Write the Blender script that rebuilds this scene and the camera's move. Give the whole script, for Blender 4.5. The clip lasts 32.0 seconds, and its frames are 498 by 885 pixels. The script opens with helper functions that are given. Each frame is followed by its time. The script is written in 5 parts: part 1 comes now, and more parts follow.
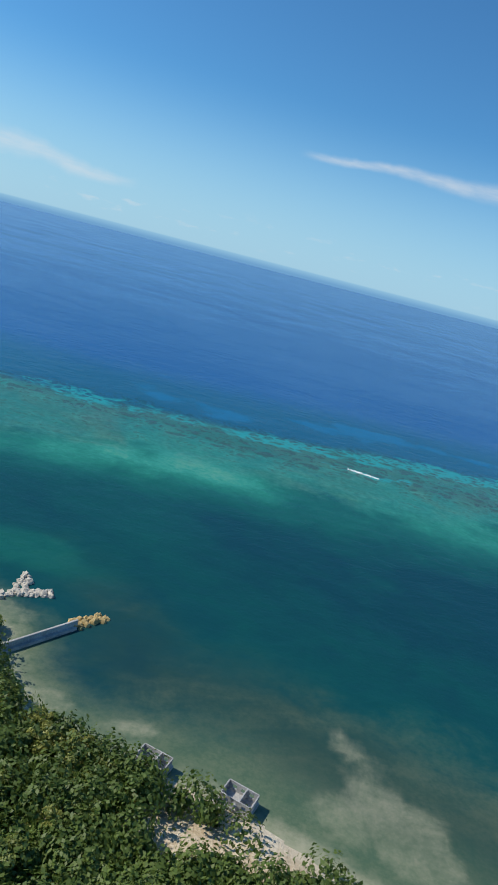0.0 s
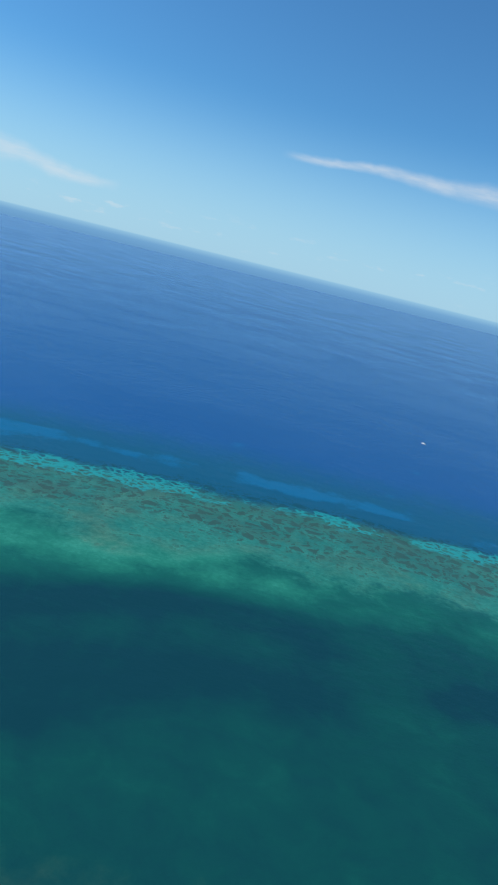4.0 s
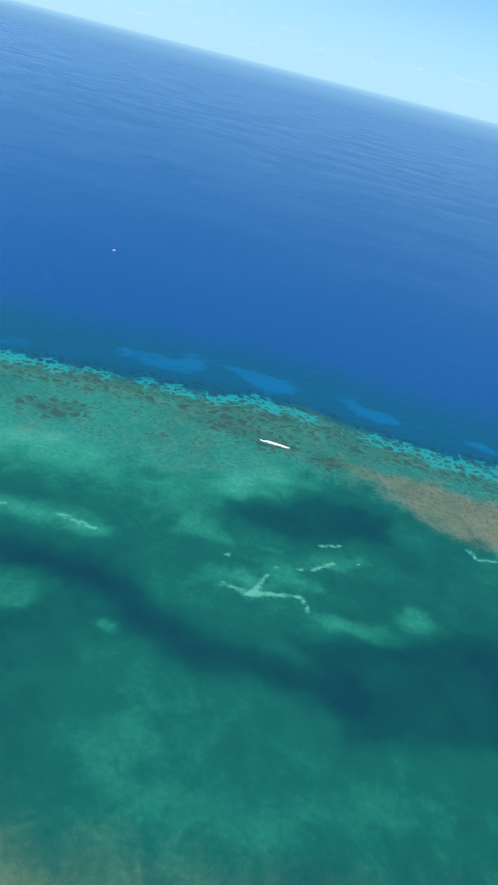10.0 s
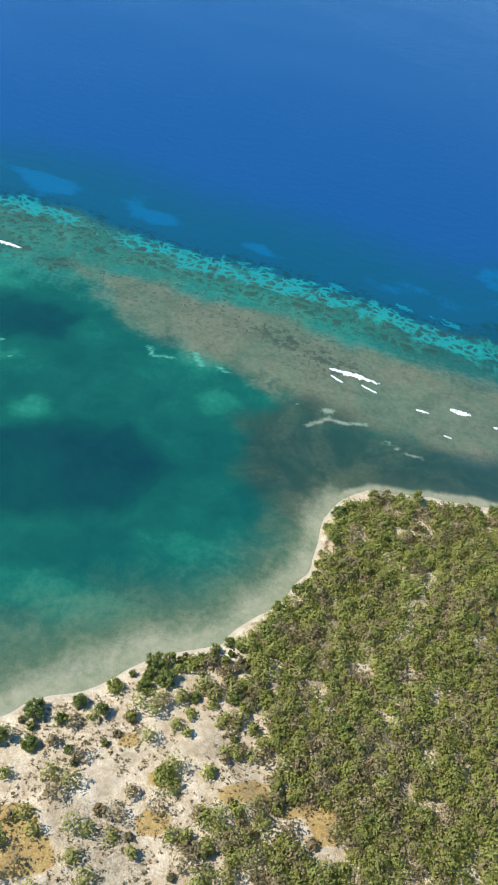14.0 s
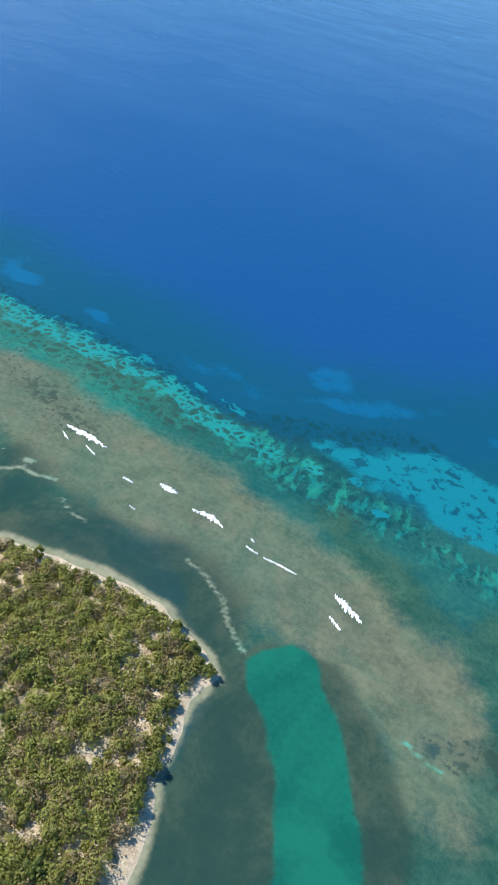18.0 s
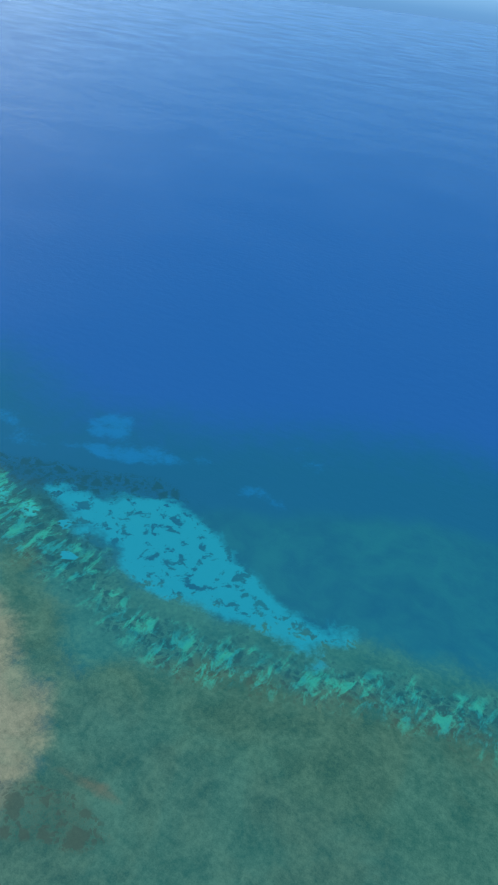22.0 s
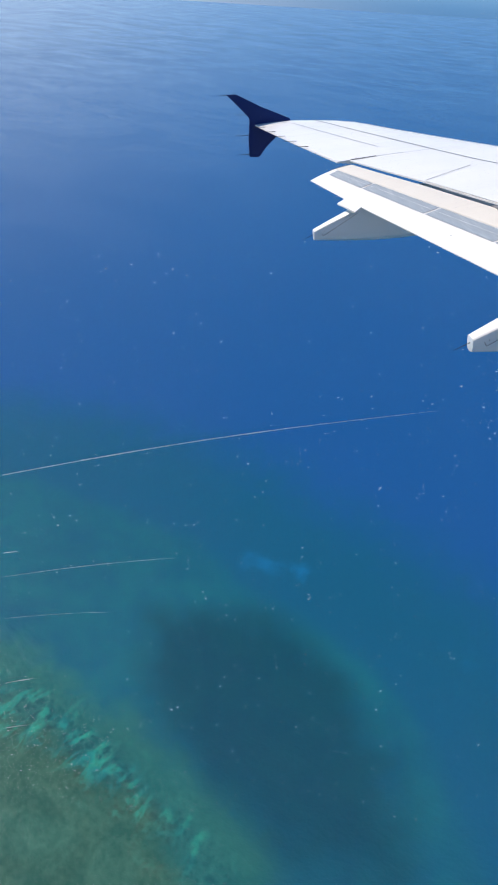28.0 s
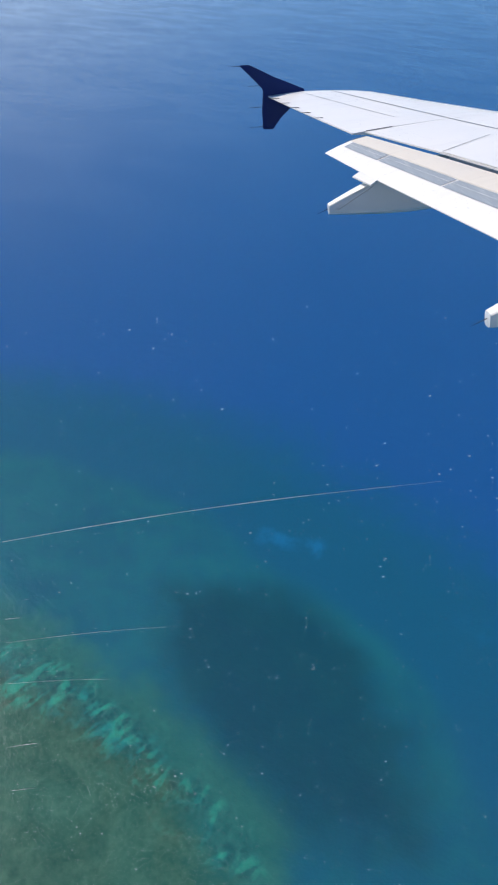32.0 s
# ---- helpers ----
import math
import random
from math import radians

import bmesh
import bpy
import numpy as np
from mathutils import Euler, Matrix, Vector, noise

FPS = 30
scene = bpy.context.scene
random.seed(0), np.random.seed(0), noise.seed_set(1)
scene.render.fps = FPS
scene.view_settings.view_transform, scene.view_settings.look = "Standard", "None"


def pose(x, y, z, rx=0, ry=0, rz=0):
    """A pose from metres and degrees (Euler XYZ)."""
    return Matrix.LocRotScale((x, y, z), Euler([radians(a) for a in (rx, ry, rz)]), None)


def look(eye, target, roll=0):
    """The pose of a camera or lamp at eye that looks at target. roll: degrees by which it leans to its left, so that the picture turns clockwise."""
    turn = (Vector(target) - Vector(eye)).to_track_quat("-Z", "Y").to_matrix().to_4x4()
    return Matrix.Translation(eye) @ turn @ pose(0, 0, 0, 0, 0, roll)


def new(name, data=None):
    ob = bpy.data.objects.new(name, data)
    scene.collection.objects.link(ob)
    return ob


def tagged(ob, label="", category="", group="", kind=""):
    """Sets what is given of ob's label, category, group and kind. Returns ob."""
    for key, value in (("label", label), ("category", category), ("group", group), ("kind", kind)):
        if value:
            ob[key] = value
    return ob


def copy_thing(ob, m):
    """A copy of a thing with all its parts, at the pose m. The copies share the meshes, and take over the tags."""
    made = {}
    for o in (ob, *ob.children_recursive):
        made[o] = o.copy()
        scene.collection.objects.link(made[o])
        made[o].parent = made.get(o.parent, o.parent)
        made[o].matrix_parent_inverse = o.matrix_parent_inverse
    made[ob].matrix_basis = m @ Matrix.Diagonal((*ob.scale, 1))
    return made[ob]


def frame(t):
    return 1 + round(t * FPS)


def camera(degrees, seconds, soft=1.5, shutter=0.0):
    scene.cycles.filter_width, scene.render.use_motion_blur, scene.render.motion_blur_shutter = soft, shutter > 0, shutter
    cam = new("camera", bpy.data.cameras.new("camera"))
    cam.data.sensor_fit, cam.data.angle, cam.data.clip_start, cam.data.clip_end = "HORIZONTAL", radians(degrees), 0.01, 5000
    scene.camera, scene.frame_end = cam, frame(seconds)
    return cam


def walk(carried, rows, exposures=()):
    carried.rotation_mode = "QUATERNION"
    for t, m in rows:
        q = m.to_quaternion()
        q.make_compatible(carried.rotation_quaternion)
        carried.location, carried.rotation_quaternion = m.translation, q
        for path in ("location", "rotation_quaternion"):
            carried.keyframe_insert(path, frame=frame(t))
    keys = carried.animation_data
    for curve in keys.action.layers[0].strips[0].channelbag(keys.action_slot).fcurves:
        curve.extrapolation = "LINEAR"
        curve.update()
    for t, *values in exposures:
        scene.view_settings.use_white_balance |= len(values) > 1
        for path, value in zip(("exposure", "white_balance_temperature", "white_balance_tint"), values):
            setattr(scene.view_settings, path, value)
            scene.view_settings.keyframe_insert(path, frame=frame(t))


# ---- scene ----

# The flight follows the coast, climbing; then the eye comes alongside the airliner's cabin window and rests there.
# seconds, eye, heading to the left of +y, pitch, roll
FLIGHT = [
    (0, -451.45, -11.36, 58.28, 4.98, -14.76, 14.45), (0.5, -433.42, -9.96, 62.47, 5.08, -14.48, 13.91), (1, -415.59, -8.64, 66.69, 5.08, -14.22, 14.14),
    (1.5, -398.13, -7.58, 70.86, 5.05, -14.09, 13.65), (2, -380.74, -6.68, 75.03, 5.16, -13.96, 13.58), (2.5, -363.29, -5.77, 79.22, 5.06, -13.73, 13.57),
    (3, -345.74, -4.79, 83.39, 4.67, -13.73, 13.93), (3.5, -328.27, -3.84, 87.52, 4.39, -13.89, 14.07), (5.5, -261.83, -5.91, 103.24, 1.94, -16.64, 13.13),
    (6, -245.33, -6.27, 106.88, 1.57, -17.36, 13.49), (6.5, -228.81, -6.53, 110.45, 0.64, -20.66, 13.79), (7, -212.23, -6.66, 113.91, -0.82, -26.54, 14.87),
    (7.5, -195.46, -6.72, 117.31, -1.85, -28.11, 15.46), (8, -178.46, -6.67, 120.76, -2, -28.47, 15.13), (8.5, -161.24, -6.58, 124.37, -1.64, -29.11, 15.05),
    (9, -143.8, -6.48, 128.08, -1.14, -29.07, 14.58), (9.5, -126.17, -6.4, 131.74, -1.2, -28.68, 14.48), (10, -108.4, -6.21, 135.27, -1.05, -28.44, 14.35),
    (10.5, -90.53, -5.74, 138.53, -0.81, -28.84, 13.96), (11, -72.6, -4.99, 141.42, -0.81, -30.58, 13.63), (11.5, -54.58, -4.01, 143.86, -0.7, -33.44, 13.12),
    (12, -36.46, -2.9, 146.05, -0.92, -36.58, 13.47), (12.5, -18.26, -1.6, 148.1, -0.23, -39.7, 13.44), (13, -0, 0, 150, 0, -41.87, 14.07),
    (13.5, 18.47, 1.92, 151.8, 1.18, -42.99, 13.58), (14, 37, 4.33, 153.51, 3.11, -43.36, 12.24), (14.5, 55.55, 7.35, 155.12, 4.65, -43.4, 11.02),
    (15, 74.19, 10.86, 156.67, 7.14, -42.81, 9.53), (15.5, 92.79, 14.82, 158.19, 8.77, -41.92, 9.18), (17.5, 165.07, 39.01, 165.57, 17.35, -37.66, 13.6),
    (18, 182.12, 46.44, 168.53, 18.95, -37.63, 12.45), (18.5, 199.06, 54.16, 171.6, 20.47, -37.63, 11.44), (19, 215.97, 62.3, 174.66, 22.34, -36.76, 10.59),
    (19.5, 232.91, 70.83, 177.69, 24.48, -36.19, 9.77), (20, 249.84, 79.76, 180.71, 27.31, -35.67, 9.38), (20.5, 266.77, 88.95, 183.75, 29.63, -35.44, 8.75),
    (21, 283.64, 98.34, 186.72, 29.8, -35.47, 8.56), (21.5, 300.41, 107.95, 189.47, 29.54, -35.35, 8.2), (22, 317.06, 117.73, 191.86, 29.94, -34.9, 7.21),
    (22.5, 333.59, 127.57, 193.77, 31.02, -34.59, 6.11), (23, 350.01, 137.49, 195.15, 32.6, -34.76, 5.14), (23.5, 366.27, 147.53, 196.04, 33.62, -35.12, 4.4),
    (24, 382.33, 157.69, 196.56, 34.18, -35.4, 3.96), (24.5, 398.19, 167.96, 196.82, 35, -35.24, 3.89), (25, 413.87, 178.29, 196.88, 35.53, -34.82, 3.79),
    (25.5, 429.4, 188.66, 196.72, 36.02, -34.5, 3.99),
]
# seconds, turn and place of the eye beside the window, in the airliner's own axes
SEAT = [
    (28, 63.55, -14.37, 7.26, 0.002, -0.013, -0.017), (28.5, 63.95, -14.12, 7.57, 0.001, -0.009, -0.011), (29, 63.13, -13.62, 7.7, -0, -0.002, -0.003),
    (29.5, 62.2, -13.5, 7.88, -0.001, 0.001, 0.001), (30, 62.54, -13.5, 8.21, -0.001, 0.001, 0), (30.5, 62.1, -13.5, 8.18, -0.002, 0.001, 0),
    (31, 61.94, -13.5, 8.09, -0.002, 0.001, 0.001), (31.5, 61.62, -13.5, 7.84, -0.002, 0.001, 0.001), (32, 61.3, -13.5, 8.28, -0.001, 0, 0.001),
]


def aim(x, y, z, yaw, pitch, roll):
    a, b = radians(yaw), radians(pitch)
    return look((x, y, z), (x - math.sin(a) * math.cos(b), y + math.cos(a) * math.cos(b), z + math.sin(b)), roll)


def seat(rx, ry, rz, dx, dy, dz):
    return pose(dx, dy, dz, rx, ry, rz)


WINDOW = aim(496.62, 235.56, 190.66, 39.77, -34.43, 3.51) @ seat(63.55, -14.37, 7.26, 0.002, -0.013, -0.017).inverted()
EYE = tuple(WINDOW.translation)
cam = camera(40.0, 32.0, soft=1.8)
rows = [(t, aim(*at)) for t, *at in FLIGHT]
a, b = rows[-1][1].translation, (WINDOW @ seat(*SEAT[0][1:])).translation
for t, f in ((26.3, 0.34), (27.1, 0.70), (27.6, 0.92)):
    q = rows[len(FLIGHT) - 1][1].to_quaternion().slerp((WINDOW @ seat(*SEAT[0][1:])).to_quaternion(), f)
    rows.append((t, Matrix.Translation(a + (b - a) * f) @ q.to_matrix().to_4x4()))
rows += [(t, WINDOW @ seat(*at)) for t, *at in SEAT]
walk(cam, rows, exposures=[(0, -0.05, 6800, 11), (6, 0.15, 6800, 11), (8, 0.32, 6800, 11), (14, 0.36, 6800, 10), (20, 0.38, 6900, 12), (25, 0.3, 6900, 14), (28, 0.12, 7000, 16), (32, 0.0, 7000, 17)])

# ---- sky, sun ----
SUN_AZ, SUN_EL = radians(-93), radians(46)      # azimuth from +y towards +x, elevation
sun_way = Vector((math.sin(SUN_AZ) * math.cos(SUN_EL), math.cos(SUN_AZ) * math.cos(SUN_EL), math.sin(SUN_EL)))
sun = new("sun", bpy.data.lights.new("sun", "SUN"))
sun.data.energy, sun.data.angle, sun.data.color = 4.6, radians(0.53), (1.0, 0.96, 0.9)
sun.matrix_world = look(EYE, Vector(EYE) - sun_way)


class Nodes:
    """A small builder of node trees."""

    def __init__(self, tree):
        self.tree = tree
        tree.nodes.clear()

    def add(self, kind, ins=(), **props):
        node = self.tree.nodes.new(kind)
        for key, value in props.items():
            setattr(node, key, value)
        for key, value in dict(ins).items():
            slot = node.inputs[key]
            if isinstance(value, bpy.types.NodeSocket):
                self.tree.links.new(value, slot)
            else:
                slot.default_value = value
        return node

    def math(self, op, a, b=0.0, clamp=False):
        return self.add("ShaderNodeMath", {0: a, 1: b}, operation=op, use_clamp=clamp).outputs[0]

    def noise(self, vec, scale, detail=4.0, rough=0.55, distort=0.0):
        return self.add("ShaderNodeTexNoise", {"Vector": vec, "Scale": scale, "Detail": detail, "Roughness": rough, "Distortion": distort}).outputs["Fac"]

    def span(self, v, a, b, lo=0.0, hi=1.0, smooth=True):
        return self.add("ShaderNodeMapRange", {"Value": v, "From Min": a, "From Max": b, "To Min": lo, "To Max": hi},
                        interpolation_type="SMOOTHSTEP" if smooth else "LINEAR").outputs[0]

    def mix(self, f, a, b, blend="MIX"):
        node = self.add("ShaderNodeMix", {"Factor": f}, data_type="RGBA", blend_type=blend)
        for slot, value in ((node.inputs[6], a), (node.inputs[7], b)):
            if isinstance(value, bpy.types.NodeSocket):
                self.tree.links.new(value, slot)
            else:
                slot.default_value = (*value[:3], 1.0)
        return node.outputs[2]

    def ramp(self, f, stops):
        node = self.add("ShaderNodeValToRGB", {"Fac": f})
        els = node.color_ramp.elements
        els[0].position, els[1].position = stops[0][0], stops[-1][0]
        for at, _ in stops[1:-1]:
            els.new(at)
        for el, (_, col) in zip(els, stops):
            el.color = (*col, 1.0)
        return node.outputs["Color"]

    def attr(self, name):
        return self.add("ShaderNodeAttribute", attribute_name=name).outputs["Fac"]

    def bump(self, height, strength, distance, normal=None):
        ins = {"Height": height, "Strength": strength, "Distance": distance}
        if normal is not None:
            ins["Normal"] = normal
        return self.add("ShaderNodeBump", ins).outputs["Normal"]


world = bpy.data.worlds.new("world")
scene.world = world
world.use_nodes = True
w = Nodes(world.node_tree)
tc = w.add("ShaderNodeTexCoord").outputs["Generated"]
sky = w.add("ShaderNodeTexSky", sky_type="NISHITA", sun_disc=False, sun_elevation=SUN_EL, sun_rotation=SUN_AZ,
            altitude=200.0, air_density=1.0, dust_density=0.25, ozone_density=3.5).outputs["Color"]
sky = w.mix(1.0, sky, (0.045, 0.098, 0.130), "MULTIPLY")
xyz = w.add("ShaderNodeSeparateXYZ", {0: tc}).outputs
# humid air towards the horizon, paler on the sun's side
sunward = w.span(w.add("ShaderNodeVectorMath", {0: tc, 1: (math.sin(SUN_AZ), math.cos(SUN_AZ), 0)}, operation="DOT_PRODUCT").outputs["Value"], 0.40, 0.95)
haze = w.math("MAXIMUM", w.span(xyz[2], 0.0, 0.22, 0.8, 0.0), w.math("MULTIPLY", sunward, w.span(xyz[2], 0.0, 0.55, 0.85, 0.0)))
sky = w.mix(haze, sky, w.mix(sunward, (0.39, 0.65, 0.88), (1.25, 1.22, 1.2)))


def streak(a, b, thick, seed, soft_ends=0.05):
    """Cover of one thin drawn-out cloud between two directions of the sky."""
    a, b = Vector(a).normalized(), Vector(b).normalized()
    n = a.cross(b).normalized()
    along = (b - a).normalized()
    lo, hi = a.dot(along), b.dot(along)
    warp = w.noise(w.add("ShaderNodeVectorMath", {0: tc, 1: (seed, seed, 0)}, operation="ADD").outputs[0], 9.0, 4.0, 0.55)
    off = w.add("ShaderNodeVectorMath", {0: tc, 1: n}, operation="DOT_PRODUCT").outputs["Value"]
    s = w.add("ShaderNodeVectorMath", {0: tc, 1: along}, operation="DOT_PRODUCT").outputs["Value"]
    off = w.math("ABSOLUTE", w.math("ADD", off, w.math("MULTIPLY", w.math("SUBTRACT", warp, 0.5), thick * 1.3)))
    grow = w.span(s, lo, hi, 0.35, 1.0)
    body = w.span(w.math("DIVIDE", off, grow), 0.0, thick, 1.0, 0.0)
    ends = w.math("MULTIPLY", w.span(s, lo, lo + soft_ends), w.span(s, hi, hi + soft_ends * 2, 1.0, 0.0))
    fine = w.noise(w.add("ShaderNodeVectorMath", {0: tc, 1: (30, 30, 160)}, operation="MULTIPLY").outputs[0], 1.0, 5.0, 0.6)
    return w.math("MULTIPLY", w.math("MULTIPLY", body, ends), w.span(fine, 0.25, 0.75, 0.55, 1.0), True)


cloud = w.math("MAXIMUM", w.math("MULTIPLY", streak((-0.12, 0.98, 0.150), (0.30, 0.94, 0.150), 0.021, 3.1), 0.55),
               w.math("MULTIPLY", streak((-0.31, 0.95, 0.052), (-0.60, 0.79, 0.075), 0.034, 9.7), 0.5))
low = w.add("ShaderNodeVectorMath", {0: tc, 1: (22, 22, 75)}, operation="MULTIPLY").outputs[0]
puffs = w.math("MULTIPLY", w.span(w.noise(low, 1.0, 5.0, 0.6), 0.58, 0.72), w.math("MULTIPLY", w.span(xyz[2], 0.004, 0.02), w.span(xyz[2], 0.03, 0.06, 1.0, 0.0)))
cloud = w.math("MAXIMUM", cloud, w.math("MULTIPLY", puffs, 0.3))
sky = w.mix(cloud, sky, (0.70, 0.77, 0.84))
# the open sea out to the horizon, past the sheet's end, haze painted in
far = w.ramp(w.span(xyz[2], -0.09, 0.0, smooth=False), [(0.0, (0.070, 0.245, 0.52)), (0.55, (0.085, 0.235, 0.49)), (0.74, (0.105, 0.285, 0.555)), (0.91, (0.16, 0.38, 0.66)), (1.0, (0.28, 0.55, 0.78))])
# sunward glare painted over the far sea as a paler blend
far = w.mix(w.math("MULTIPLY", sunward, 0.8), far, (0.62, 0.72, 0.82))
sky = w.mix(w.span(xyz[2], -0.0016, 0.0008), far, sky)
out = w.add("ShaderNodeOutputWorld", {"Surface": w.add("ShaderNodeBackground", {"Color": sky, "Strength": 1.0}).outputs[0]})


# ---- materials ----
def material(name):
    m = bpy.data.materials.new(name)
    m.use_nodes = True
    return m, Nodes(m.node_tree)


def finish(n, color, rough=0.5, normal=None, **more):
    ins = {"Base Color": color if isinstance(color, bpy.types.NodeSocket) else (*color, 1.0), "Roughness": rough}
    ins.update({k.replace("_", " "): v for k, v in more.items()})
    if normal is not None:
        ins["Normal"] = normal
    bsdf = n.add("ShaderNodeBsdfPrincipled", ins)
    n.add("ShaderNodeOutputMaterial", {"Surface": bsdf.outputs[0]})
    return bsdf


def local(n):
    return n.add("ShaderNodeTexCoord").outputs["Object"]


def paint(name, color, dirt=0.12, rough=0.35, coat=0.3, metal=0.0, streaky=True, spec=0.5):
    """Aircraft paint: faint streaks along the airflow, stains and a little relief."""
    m, n = material(name)
    p = local(n)
    run = n.add("ShaderNodeMapping", {"Vector": p, "Scale": (0.5, 6.0, 2.0)}).outputs[0]
    a = n.noise(run, 1.3, 6.0, 0.6)
    b = n.noise(p, 0.9, 5.0, 0.6)
    c = n.noise(p, 60.0, 2.0, 0.5)
    f = n.math("MULTIPLY", n.span(a if streaky else b, 0.42, 0.75), dirt)
    f = n.math("ADD", f, n.math("MULTIPLY", n.span(b, 0.5, 0.8), dirt * 0.6), True)
    col = n.mix(f, color, [v * 0.55 + 0.02 for v in color])
    finish(n, col, n.span(b, 0.3, 0.7, rough, rough + 0.15), n.bump(n.math("ADD", b, n.math("MULTIPLY", c, 0.02)), 0.15, 0.02),
           Coat_Weight=coat, Coat_Roughness=0.15, Metallic=metal, Specular_IOR_Level=spec)
    return m


def rough_material(name, a, b, scale=2.0, rough=0.9, relief=0.3):
    m, n = material(name)
    p = local(n)
    f = n.math("ADD", n.math("MULTIPLY", n.noise(p, scale, 6.0, 0.65), 0.6), n.math("MULTIPLY", n.noise(p, scale * 7, 4.0, 0.6), 0.4))
    finish(n, n.mix(n.span(f, 0.35, 0.65), a, b), rough, n.bump(f, 0.6, relief))
    return m


WHITE = paint("white_paint", (0.76, 0.76, 0.735))
CREAM = paint("cream_grey_paint", (0.70, 0.65, 0.55), 0.15)
GREY = paint("pale_grey_paint", (0.62, 0.68, 0.73), 0.15)
NAVY = paint("navy_paint", (0.003, 0.022, 0.125), 0.1, 0.6, 0.0, spec=0.15)
STRIP = paint("worn_metal_strip", (0.27, 0.34, 0.42), 0.5, 0.5, 0.0, 0.0, False)
_n = Nodes(STRIP.node_tree)
_p = local(_n)
_run = _n.add("ShaderNodeMapping", {"Vector": _p, "Rotation": (0, 0, radians(-13)), "Scale": (16.0, 1.2, 4.0)}).outputs[0]
_f = _n.noise(_run, 1.6, 7.0, 0.7, 0.4)
finish(_n, _n.mix(_n.span(_f, 0.45, 0.75), (0.25, 0.295, 0.33), (0.37, 0.41, 0.43)), 0.45, _n.bump(_f, 0.1, 0.01))
CHIPPED = rough_material("chipped_sealant", (0.30, 0.35, 0.38), (0.60, 0.63, 0.64), 6.0, 0.6, 0.002)
DARK = paint("dark_sealant", (0.16, 0.165, 0.18), 0.2, 0.7, 0.0)
# shade of the slot as a colour, for the sheet set in it
SLOT_SHADE = paint("slot_shade_colour", (0.34, 0.40, 0.48), 0.2, 0.6, 0.0)
RUBBER = paint("black_rod", (0.03, 0.03, 0.03), 0.1, 0.6, 0.0)
GLASSY = paint("tinted_pane", (0.02, 0.025, 0.03), 0.1, 0.1, 0.5)


